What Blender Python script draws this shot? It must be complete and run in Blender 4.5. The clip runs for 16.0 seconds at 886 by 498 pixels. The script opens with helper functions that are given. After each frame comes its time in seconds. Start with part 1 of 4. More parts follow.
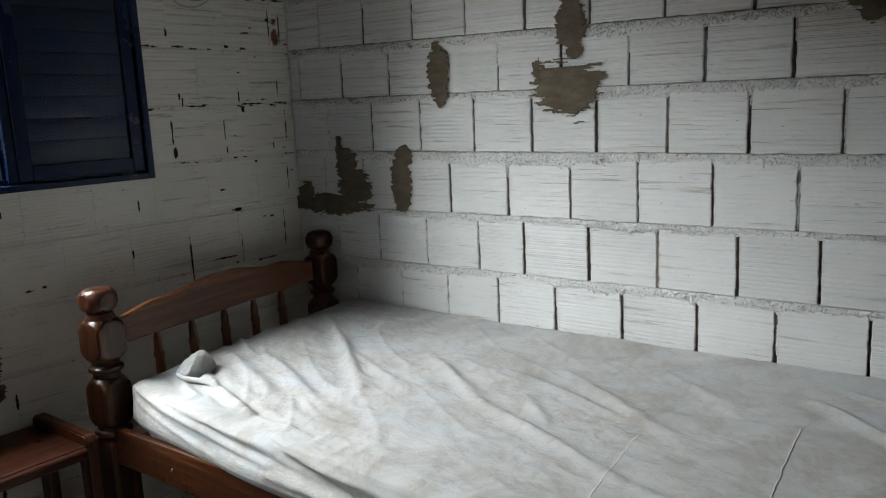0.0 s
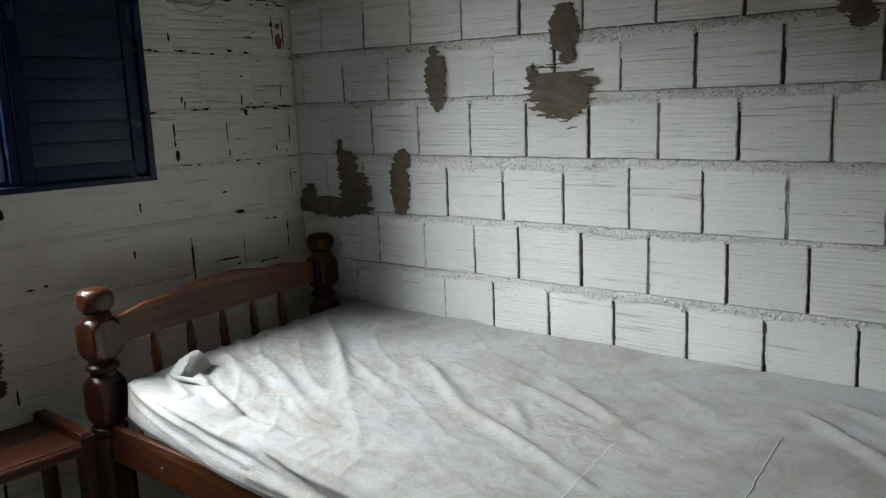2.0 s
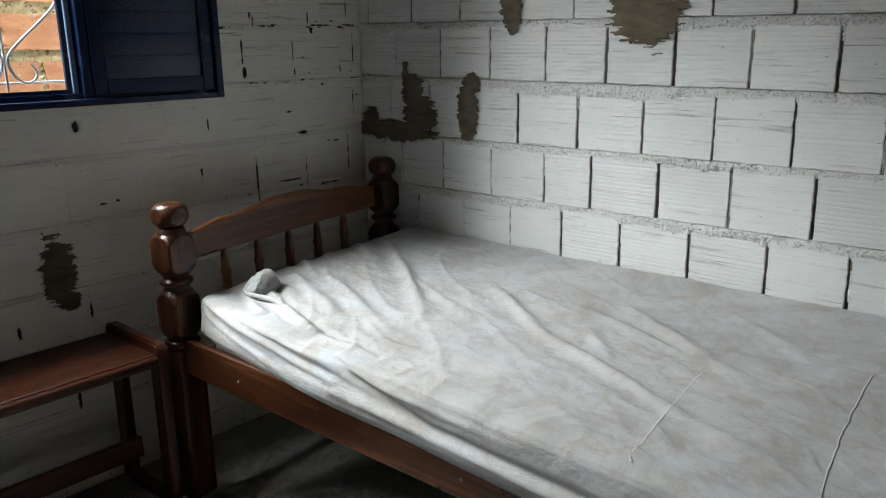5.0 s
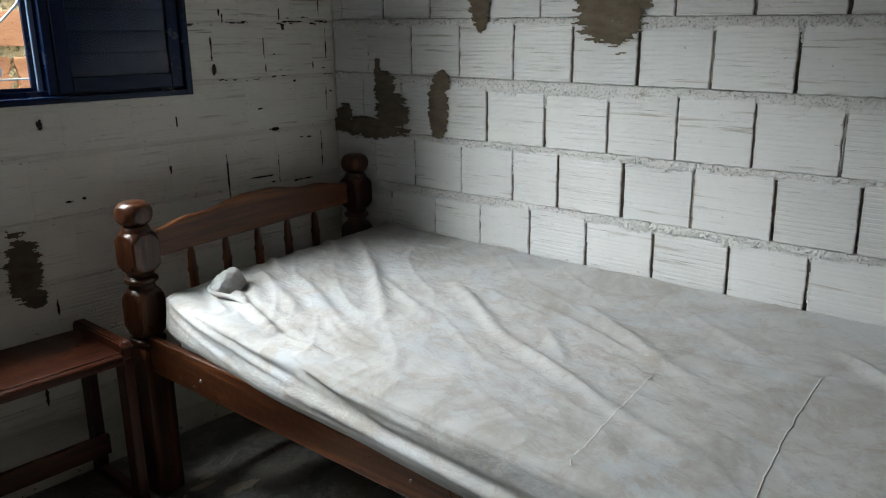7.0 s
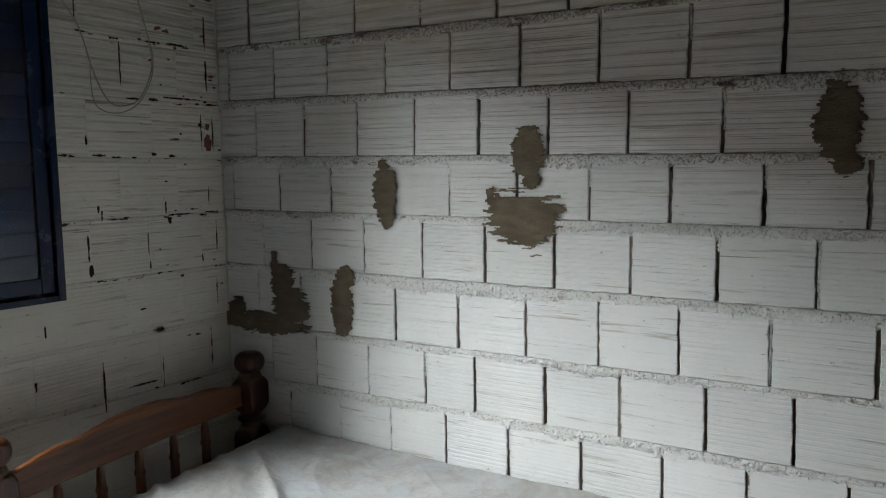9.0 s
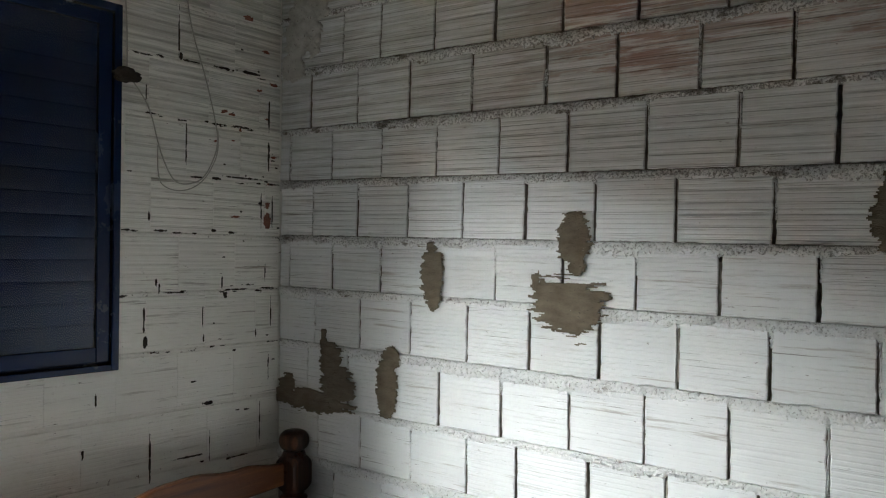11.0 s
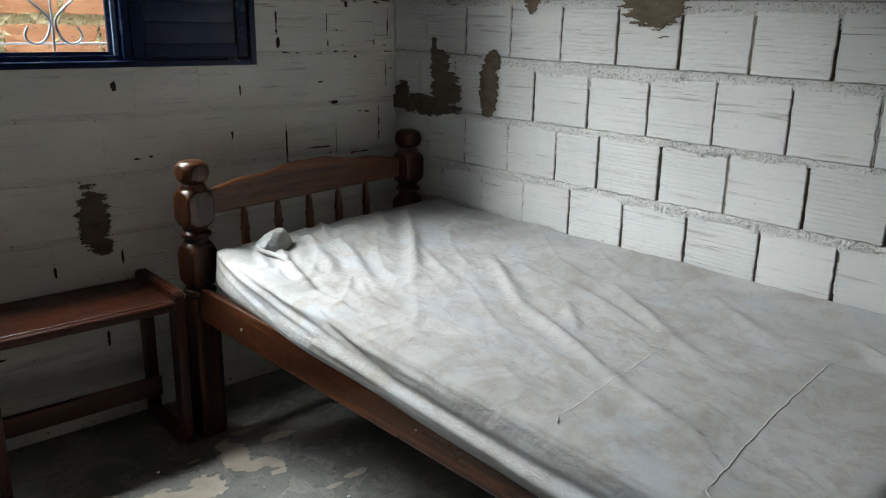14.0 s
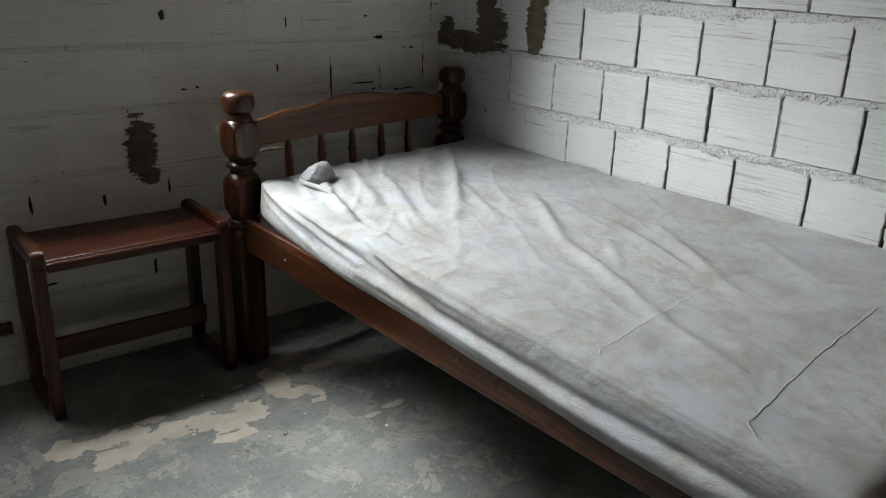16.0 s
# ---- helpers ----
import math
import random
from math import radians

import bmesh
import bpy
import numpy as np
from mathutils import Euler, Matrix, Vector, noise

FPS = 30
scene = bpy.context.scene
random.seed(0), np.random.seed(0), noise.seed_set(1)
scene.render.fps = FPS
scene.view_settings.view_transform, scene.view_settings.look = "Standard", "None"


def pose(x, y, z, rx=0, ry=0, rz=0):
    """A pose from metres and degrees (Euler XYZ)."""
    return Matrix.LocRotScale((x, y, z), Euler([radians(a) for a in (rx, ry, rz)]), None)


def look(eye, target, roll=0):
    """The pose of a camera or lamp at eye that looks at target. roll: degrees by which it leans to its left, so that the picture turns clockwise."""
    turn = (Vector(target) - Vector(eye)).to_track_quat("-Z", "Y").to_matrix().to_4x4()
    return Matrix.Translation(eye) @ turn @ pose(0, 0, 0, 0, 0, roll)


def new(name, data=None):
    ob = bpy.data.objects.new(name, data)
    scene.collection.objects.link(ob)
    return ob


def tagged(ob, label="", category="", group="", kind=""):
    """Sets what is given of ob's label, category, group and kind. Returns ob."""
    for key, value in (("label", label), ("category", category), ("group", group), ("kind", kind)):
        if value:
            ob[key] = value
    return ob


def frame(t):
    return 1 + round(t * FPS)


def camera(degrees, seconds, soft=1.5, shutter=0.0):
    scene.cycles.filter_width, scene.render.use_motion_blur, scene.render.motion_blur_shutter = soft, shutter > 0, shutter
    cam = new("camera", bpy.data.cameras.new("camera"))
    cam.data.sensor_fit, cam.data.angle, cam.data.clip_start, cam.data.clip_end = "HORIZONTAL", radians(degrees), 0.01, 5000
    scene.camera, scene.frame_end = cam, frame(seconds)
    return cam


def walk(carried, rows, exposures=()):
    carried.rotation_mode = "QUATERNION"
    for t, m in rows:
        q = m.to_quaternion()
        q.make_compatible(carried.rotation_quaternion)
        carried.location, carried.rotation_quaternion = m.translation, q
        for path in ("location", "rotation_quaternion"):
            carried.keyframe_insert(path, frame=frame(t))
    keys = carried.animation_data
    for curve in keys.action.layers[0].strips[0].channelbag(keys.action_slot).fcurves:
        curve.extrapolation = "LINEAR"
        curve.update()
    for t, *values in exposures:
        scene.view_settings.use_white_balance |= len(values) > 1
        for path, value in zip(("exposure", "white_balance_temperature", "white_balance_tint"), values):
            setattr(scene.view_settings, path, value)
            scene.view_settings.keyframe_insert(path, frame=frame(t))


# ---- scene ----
cam = camera(58.6, 16.0, soft=1.1)
PATH = [
    (0, (-0.329, 0.21, 1.497), (1.217, 1.433, 1.155), -2.8),
    (0.5, (-0.326, 0.21, 1.498), (1.2, 1.458, 1.158), -3.2),
    (1, (-0.306, 0.187, 1.492), (1.205, 1.449, 1.142), -3.4),
    (1.5, (-0.29, 0.167, 1.521), (1.211, 1.441, 1.171), -2.6),
    (2, (-0.261, 0.109, 1.505), (1.239, 1.388, 1.168), -2.6),
    (2.5, (-0.254, 0.094, 1.477), (1.273, 1.33, 1.102), -2.5),
    (3, (-0.252, 0.11, 1.464), (1.261, 1.343, 1.028), -2.7),
    (3.5, (-0.286, 0.156, 1.48), (1.178, 1.443, 1.034), -2.2),
    (4, (-0.319, 0.208, 1.48), (1.106, 1.538, 1.032), -1.9),
    (4.5, (-0.348, 0.242, 1.468), (1.07, 1.57, 0.992), -1.6),
    (5, (-0.363, 0.253, 1.478), (1.075, 1.55, 0.98), -1.0),
    (5.2, (-0.359, 0.26, 1.47), (1.104, 1.53, 0.974), -0.8),
    (7.3, (-0.265, 0.151, 1.525), (1.162, 1.451, 1.003), -0.8),
    (7.5, (-0.25, 0.143, 1.553), (1.172, 1.461, 1.06), -0.9),
    (8, (-0.2, 0.178, 1.591), (1.227, 1.512, 1.164), -0.8),
    (8.5, (-0.16, 0.3, 1.63), (1.4, 1.513, 1.321), -0.3),
    (9, (-0.17, 0.383, 1.69), (1.497, 1.472, 1.506), -1.2),
    (9.2, (-0.181, 0.389, 1.705), (1.501, 1.461, 1.561), -1.1),
    (11.3, (-0.057, 0.266, 1.69), (1.464, 1.565, 1.724), 0.9),
    (11.5, (-0.045, 0.236, 1.68), (1.447, 1.568, 1.693), 1.4),
    (12, (-0.065, 0.19, 1.643), (1.372, 1.578, 1.563), 1.4),
    (12.5, (-0.15, 0.162, 1.591), (1.278, 1.539, 1.337), 0.6),
    (13, (-0.243, 0.125, 1.498), (1.182, 1.461, 1.064), 0.7),
    (13.5, (-0.244, 0.064, 1.466), (1.155, 1.392, 0.938), 0.7),
    (14, (-0.246, -0.02, 1.465), (1.034, 1.417, 0.922), 0.9),
    (14.5, (-0.249, -0.058, 1.463), (0.97, 1.431, 0.919), 1.0),
    (15, (-0.244, -0.046, 1.449), (0.966, 1.439, 0.877), 0.9),
    (15.4, (-0.263, -0.041, 1.436), (0.943, 1.429, 0.817), 1.3),
    (15.5, (-0.262, -0.032, 1.435), (0.936, 1.437, 0.798), 0.9),
    (16, (-0.279, -0.016, 1.428), (0.913, 1.443, 0.759), 1.8),
]
EXPOSURES = [(0, 0.15), (5.2, 0.15), (7.3, 0.13), (8.5, 0.17), (9.2, 0.32), (11.3, 0.92), (11.7, 0.85), (12.0, 0.66), (12.5, 0.20), (13.0, 0.12), (14.0, 0.15), (16.0, 0.15)]
walk(cam, [(t, look(eye, target, roll)) for t, eye, target, roll in PATH], EXPOSURES)

# ---- world and light ----
world = bpy.data.worlds.new("sky")
scene.world = world
world.use_nodes = True
wn = world.node_tree.nodes
sky = wn.new("ShaderNodeTexSky")
sky.sky_type = "NISHITA"
sky.sun_disc = False
sky.sun_elevation, sky.sun_rotation = radians(55), radians(200)
wn["Background"].inputs["Strength"].default_value = 0.10
world.node_tree.links.new(sky.outputs[0], wn["Background"].inputs[0])

sun = new("sun", bpy.data.lights.new("sun", "SUN"))
sun.data.energy, sun.data.angle, sun.data.color = 0.75, radians(12), (1.0, 0.96, 0.9)
sun.matrix_world = look((2, -3, 9), (1.2, 3.6, 1.5))

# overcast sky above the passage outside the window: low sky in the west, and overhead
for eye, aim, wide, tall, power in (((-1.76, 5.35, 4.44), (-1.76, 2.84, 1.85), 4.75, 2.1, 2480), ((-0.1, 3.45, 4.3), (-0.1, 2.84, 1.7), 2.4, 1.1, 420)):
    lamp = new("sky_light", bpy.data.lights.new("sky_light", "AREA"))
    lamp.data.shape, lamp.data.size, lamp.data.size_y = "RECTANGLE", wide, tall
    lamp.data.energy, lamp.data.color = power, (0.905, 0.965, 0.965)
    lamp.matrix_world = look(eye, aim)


# ---- materials ----
def nodes_of(name):
    m = bpy.data.materials.new(name)
    m.use_nodes = True
    nt = m.node_tree
    return m, nt, nt.nodes, nt.links, nt.nodes["Principled BSDF"]


def node(nt, kind, **inputs):
    n = nt.nodes.new(kind)
    for k, v in inputs.items():
        n.inputs[k.replace("_", " ")].default_value = v
    return n


def ramp(nt, source, stops):
    r = nt.nodes.new("ShaderNodeValToRGB")
    e = r.color_ramp.elements
    while len(e) < len(stops):
        e.new(0.5)
    for el, (p, c) in zip(e, stops):
        el.position, el.color = p, (*c, 1) if len(c) == 3 else c
    nt.links.new(source, r.inputs[0])
    return r


def mixc(nt, fac, a, b, mode="MIX"):
    m = nt.nodes.new("ShaderNodeMix")
    m.data_type, m.blend_type = "RGBA", mode
    for sock, v in ((m.inputs[0], fac), (m.inputs[6], a), (m.inputs[7], b)):
        if isinstance(v, (int, float)):
            sock.default_value = v
        elif isinstance(v, tuple):
            sock.default_value = (*v, 1)
        else:
            nt.links.new(v, sock)
    return m.outputs[2]


def maths(nt, op, a, b=0.0, c=None):
    m = nt.nodes.new("ShaderNodeMath")
    m.operation = op
    for i, v in enumerate((a, b, c)):
        if v is None:
            continue
        if isinstance(v, (int, float)):
            m.inputs[i].default_value = v
        else:
            nt.links.new(v, m.inputs[i])
    return m.outputs[0]


def mapped(nt, source, scale=(1, 1, 1), out="Object"):
    mp = nt.nodes.new("ShaderNodeMapping")
    mp.inputs["Scale"].default_value = scale
    nt.links.new(source.outputs[out], mp.inputs[0])
    return mp.outputs[0]


def noisy(nt, vec, scale, detail=5, rough=0.6, distortion=0.0):
    n = node(nt, "ShaderNodeTexNoise", Scale=scale, Detail=detail, Roughness=rough, Distortion=distortion)
    nt.links.new(vec, n.inputs["Vector"])
    return n.outputs[0]


def bumped(nt, bsdf, height, strength, distance=0.01, under=None):
    b = node(nt, "ShaderNodeBump", Strength=strength, Distance=distance)
    nt.links.new(height, b.inputs["Height"])
    if under is not None:
        nt.links.new(under, b.inputs["Normal"])
    nt.links.new(b.outputs[0], bsdf.inputs["Normal"])
    return b.outputs[0]


def smooth(nt, v, lo, hi):
    r = nt.nodes.new("ShaderNodeMapRange")
    r.interpolation_type = "SMOOTHSTEP"
    r.inputs[1].default_value, r.inputs[2].default_value = lo, hi
    nt.links.new(v, r.inputs[0])
    return r.outputs[0]


def block_paint(name, paint, grooves, dirt, worn, each_dark=0.93, calm=1.0):
    """White limewash on ribbed clay blocks: ribs run level, clay shows where the wash is thin."""
    m, nt, ns, ln, b = nodes_of(name)
    geo, info = ns.new("ShaderNodeNewGeometry"), ns.new("ShaderNodeObjectInfo")
    sep = ns.new("ShaderNodeSeparateXYZ")
    ln.new(geo.outputs["Position"], sep.inputs[0])
    shift = nt.nodes.new("ShaderNodeVectorMath")
    shift.operation = "ADD"
    comb = ns.new("ShaderNodeCombineXYZ")
    off = maths(nt, "MULTIPLY", info.outputs["Random"], 37.0)
    for i in range(3):
        ln.new(off, comb.inputs[i])
    local, flat = ns.new("ShaderNodeSeparateXYZ"), ns.new("ShaderNodeCombineXYZ")
    ln.new(ns.new("ShaderNodeTexCoord").outputs["Object"], local.inputs[0])
    rise = maths(nt, "MULTIPLY", local.outputs[2], 0.19)
    ln.new(sep.outputs[0], flat.inputs[0])
    ln.new(sep.outputs[1], flat.inputs[1])
    ln.new(rise, flat.inputs[2])
    ln.new(flat.outputs[0], shift.inputs[0])
    ln.new(comb.outputs[0], shift.inputs[1])
    wide = ns.new("ShaderNodeMapping")
    wide.inputs["Scale"].default_value = (3.0, 3.0, 60.0)
    ln.new(shift.outputs[0], wide.inputs[0])
    streak = noisy(nt, wide.outputs[0], 1.0, 6, 0.65)
    fine = ns.new("ShaderNodeMapping")
    fine.inputs["Scale"].default_value = (8.0, 8.0, 220.0)
    ln.new(shift.outputs[0], fine.inputs[0])
    thin = noisy(nt, fine.outputs[0], 1.0, 3, 0.6)
    blotch = noisy(nt, geo.outputs["Position"], 3.5, 5, 0.6)
    grain = noisy(nt, geo.outputs["Position"], 160, 4, 0.7)
    ribs = maths(nt, "SINE", maths(nt, "ADD", maths(nt, "MULTIPLY", rise, 455.0), maths(nt, "MULTIPLY", streak, 4.0)))
    ribs = maths(nt, "MULTIPLY", smooth(nt, ribs, 0.30, 0.92), -1.7)
    some = smooth(nt, noisy(nt, shift.outputs[0], 2.2, 2, 0.5), 0.42, 0.62)
    ribh = maths(nt, "MULTIPLY", ribs, maths(nt, "MULTIPLY_ADD", some, 0.8, 0.2))
    up = maths(nt, "MULTIPLY_ADD", smooth(nt, sep.outputs[2], 1.2, 1.65), 1.0 - calm, calm)
    gap = maths(nt, "MULTIPLY", smooth(nt, streak, 0.58, 0.70), up)
    lines = ns.new("ShaderNodeMapping")
    lines.inputs["Scale"].default_value = (2.4, 2.4, 150.0)
    ln.new(shift.outputs[0], lines.inputs[0])
    scratch = smooth(nt, noisy(nt, lines.outputs[0], 1.0, 5, 0.75), 0.625, 0.67)
    scratch = maths(nt, "MULTIPLY", scratch, up)
    ribh = maths(nt, "MULTIPLY", ribh, up)
    broad = maths(nt, "SINE", maths(nt, "ADD", maths(nt, "MULTIPLY", rise, 188.0), maths(nt, "MULTIPLY", off, 0.31)))
    broad = maths(nt, "SUBTRACT", 0.0, smooth(nt, broad, 0.35, 0.95))
    cut = maths(nt, "MULTIPLY", smooth(nt, sep.outputs[2], 1.75, 2.2), maths(nt, "MULTIPLY", maths(nt, "SUBTRACT", 0.0, broad), smooth(nt, streak, 0.40, 0.60)))
    broad = maths(nt, "MULTIPLY", maths(nt, "MULTIPLY", broad, maths(nt, "MULTIPLY_ADD", smooth(nt, sep.outputs[2], 1.35, 2.0), 2.4, 0.4)), maths(nt, "MULTIPLY_ADD", blotch, 2.6, -0.4))
    ribh = maths(nt, "ADD", ribh, broad)
    tone = ramp(nt, blotch, [(0.3, tuple(c * 0.90 for c in paint)), (0.7, paint)]).outputs[0]
    each = ramp(nt, info.outputs["Random"], [(0.0, (each_dark,) * 3), (1.0, (1.0, 1.0, 1.0))]).outputs[0]
    col = mixc(nt, 1.0, tone, each, "MULTIPLY")
    col = mixc(nt, maths(nt, "MULTIPLY", gap, dirt), col, (0.30, 0.26, 0.22))
    col = mixc(nt, maths(nt, "MULTIPLY", scratch, maths(nt, "MULTIPLY_ADD", smooth(nt, sep.outputs[2], 1.5, 2.3), -0.25, dirt * 1.1)), col, (0.15, 0.13, 0.115))
    col = mixc(nt, maths(nt, "MULTIPLY", cut, 0.42), col, (0.20, 0.175, 0.15))
    speck = smooth(nt, noisy(nt, mapped_pos(nt, geo, (26, 26, 80)), 1.0, 5, 0.75), 0.645, 0.70)
    col = mixc(nt, maths(nt, "MULTIPLY", speck, dirt), col, (0.12, 0.09, 0.07))
    high = smooth(nt, sep.outputs[2], 1.95, 2.35)
    bay = maths(nt, "SUBTRACT", 1.0, smooth(nt, sep.outputs[1], 1.35, 1.95))
    bare = smooth(nt, maths(nt, "ADD", noisy(nt, mapped_pos(nt, geo, (2.2, 2.2, 9)), 1.0, 6, 0.7), maths(nt, "MULTIPLY", high, 0.2)), 0.61, 0.70)
    bare = maths(nt, "MULTIPLY", bare, maths(nt, "MULTIPLY_ADD", thin, 1.3, maths(nt, "MULTIPLY", high, 0.3)))
    bare = maths(nt, "MULTIPLY", bare, maths(nt, "MULTIPLY_ADD", maths(nt, "MULTIPLY", high, bay), 1.0, worn))
    bare = maths(nt, "MULTIPLY", bare, maths(nt, "MULTIPLY_ADD", smooth(nt, streak, 0.42, 0.56), 1.1, 0.08))
    bare.node.use_clamp = True
    col = mixc(nt, bare, col, (0.30, 0.082, 0.050))
    # grimy wash greys above 1.75 m, with the dimmer upper light painted in
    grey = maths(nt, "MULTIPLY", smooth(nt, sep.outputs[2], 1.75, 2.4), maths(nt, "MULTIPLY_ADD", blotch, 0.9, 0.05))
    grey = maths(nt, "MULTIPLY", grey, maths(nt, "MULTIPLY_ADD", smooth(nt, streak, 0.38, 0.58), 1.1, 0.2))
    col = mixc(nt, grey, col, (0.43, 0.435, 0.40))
    damp = smooth(nt, noisy(nt, mapped_pos(nt, geo, (2.0, 2.0, 3.2)), 1.0, 7, 0.7), 0.50, 0.72)
    col = mixc(nt, maths(nt, "MULTIPLY", damp, 2.0 * worn), col, (0.47, 0.395, 0.31))
    ln.new(col, b.inputs["Base Color"])
    b.inputs["Roughness"].default_value = 0.85
    b.inputs["Specular IOR Level"].default_value = 0.25
    first = bumped(nt, b, maths(nt, "SUBTRACT", ribh, maths(nt, "MULTIPLY", scratch, 2.0)), grooves, 0.0022)
    bumped(nt, b, maths(nt, "ADD", streak, maths(nt, "MULTIPLY", grain, 0.25)), 0.35, 0.004, first)
    return m


def mapped_pos(nt, geo, scale):
    mp = nt.nodes.new("ShaderNodeMapping")
    mp.inputs["Scale"].default_value = scale
    nt.links.new(geo.outputs["Position"], mp.inputs[0])
    return mp.outputs[0]


def rough_stuff(name, a, b2, scale, bump, roughness=0.95, streak=(1, 1, 1), spots=None):
    m, nt, ns, ln, b = nodes_of(name)
    geo = ns.new("ShaderNodeNewGeometry")
    v = mapped_pos(nt, geo, streak)
    n1, n2 = noisy(nt, v, scale, 6, 0.65), noisy(nt, v, scale * 9, 4, 0.7)
    col = ramp(nt, n1, [(0.3, a), (0.7, b2)]).outputs[0]
    if spots:
        col = mixc(nt, smooth(nt, noisy(nt, v, scale * 4, 6, 0.7), *spots[1]), col, spots[0])
    ln.new(col, b.inputs["Base Color"])
    b.inputs["Roughness"].default_value = roughness
    b.inputs["Specular IOR Level"].default_value = 0.25
    bumped(nt, b, maths(nt, "ADD", n1, maths(nt, "MULTIPLY", n2, 0.5)), bump, 0.008)
    return m


def wood(name, dark, mid, light, along, gloss, knots=True):
    m, nt, ns, ln, b = nodes_of(name)
    tc, info = ns.new("ShaderNodeTexCoord"), ns.new("ShaderNodeObjectInfo")
    sc = [26.0, 26.0, 26.0]
    sc[along] = 1.6
    base = ns.new("ShaderNodeVectorMath")
    base.operation = "ADD"
    ln.new(tc.outputs["Object"], base.inputs[0])
    comb = ns.new("ShaderNodeCombineXYZ")
    ln.new(maths(nt, "MULTIPLY", info.outputs["Random"], 9.0), comb.inputs[(along + 1) % 3])
    ln.new(comb.outputs[0], base.inputs[1])
    mp = ns.new("ShaderNodeMapping")
    mp.inputs["Scale"].default_value = sc
    ln.new(base.outputs[0], mp.inputs[0])
    grain = noisy(nt, mp.outputs[0], 1.0, 7, 0.6, 0.9)
    mp2 = ns.new("ShaderNodeMapping")
    mp2.inputs["Scale"].default_value = [c * 5 for c in sc]
    ln.new(base.outputs[0], mp2.inputs[0])
    pores = noisy(nt, mp2.outputs[0], 1.0, 4, 0.6)
    rings = maths(nt, "FRACT", maths(nt, "MULTIPLY", grain, 7.0))
    col = ramp(nt, grain, [(0.30, dark), (0.5, mid), (0.72, light)]).outputs[0]
    col = mixc(nt, maths(nt, "MULTIPLY", smooth(nt, rings, 0.55, 1.0), 0.40), col, dark)
    col = mixc(nt, maths(nt, "MULTIPLY", smooth(nt, pores, 0.55, 0.75), 0.35), col, tuple(c * 0.5 for c in dark))
    wear = smooth(nt, noisy(nt, tc.outputs["Object"], 7.0, 5, 0.7), 0.60, 0.75)
    col = mixc(nt, maths(nt, "MULTIPLY", wear, 0.22), col, tuple(c * 0.35 for c in dark))
    ln.new(col, b.inputs["Base Color"])
    r = ramp(nt, noisy(nt, tc.outputs["Object"], 14.0, 5, 0.7), [(0.3, (gloss,) * 3), (0.7, (gloss + 0.2,) * 3)])
    ln.new(r.outputs[0], b.inputs["Roughness"])
    b.inputs["Coat Weight"].default_value = 0.16
    b.inputs["Specular IOR Level"].default_value = 0.32
    b.inputs["Coat Roughness"].default_value = 0.22
    first = bumped(nt, b, noisy(nt, tc.outputs["Object"], 38.0, 4, 0.6), 0.35, 0.0045)
    bumped(nt, b, maths(nt, "ADD", grain, maths(nt, "MULTIPLY", pores, 0.4)), 0.22, 0.003, first)
    return m


def cloth():
    m, nt, ns, ln, b = nodes_of("bed_linen")
    geo = ns.new("ShaderNodeNewGeometry")
    pos = geo.outputs["Position"]
    big, mid = noisy(nt, pos, 4.5, 6, 0.65, 0.6), noisy(nt, pos, 14, 6, 0.7, 0.5)
    weave = noisy(nt, mapped_pos(nt, geo, (700, 700, 700)), 1.0, 2, 0.5)
    crumple = noisy(nt, mapped_pos(nt, geo, (16, 11, 16)), 1.0, 5, 0.55, 0.3)
    fine = noisy(nt, mapped_pos(nt, geo, (60, 45, 60)), 1.0, 4, 0.55, 0.2)
    col = ramp(nt, big, [(0.33, (0.28, 0.267, 0.248)), (0.50, (0.365, 0.362, 0.356)), (0.70, (0.43, 0.432, 0.432))]).outputs[0]
    col = mixc(nt, maths(nt, "MULTIPLY", smooth(nt, mid, 0.52, 0.66), 0.58), col, (0.30, 0.272, 0.238))
    col = mixc(nt, maths(nt, "MULTIPLY", smooth(nt, noisy(nt, pos, 33, 4, 0.6), 0.66, 0.74), 0.35), col, (0.24, 0.22, 0.20))
    cool = smooth(nt, noisy(nt, mapped_pos(nt, geo, (5.5, 3.5, 4)), 1.0, 7, 0.72, 0.8), 0.50, 0.64)
    col = mixc(nt, maths(nt, "MULTIPLY", cool, 0.72), col, (0.375, 0.395, 0.425))
    tide = noisy(nt, pos, 6.5, 7, 0.7, 1.0)
    ring = maths(nt, "MULTIPLY", smooth(nt, tide, 0.555, 0.585), maths(nt, "SUBTRACT", 1.0, smooth(nt, tide, 0.585, 0.66)))
    col = mixc(nt, maths(nt, "MULTIPLY", ring, 0.38), col, (0.29, 0.25, 0.205))
    ln.new(col, b.inputs["Base Color"])
    b.inputs["Roughness"].default_value = 0.8
    b.inputs["Specular IOR Level"].default_value = 0.2
    b.inputs["Sheen Weight"].default_value = 0.15
    first = bumped(nt, b, crumple, 0.46, 0.020)
    second = bumped(nt, b, fine, 0.26, 0.005, first)
    bumped(nt, b, weave, 0.10, 0.001, second)
    return m


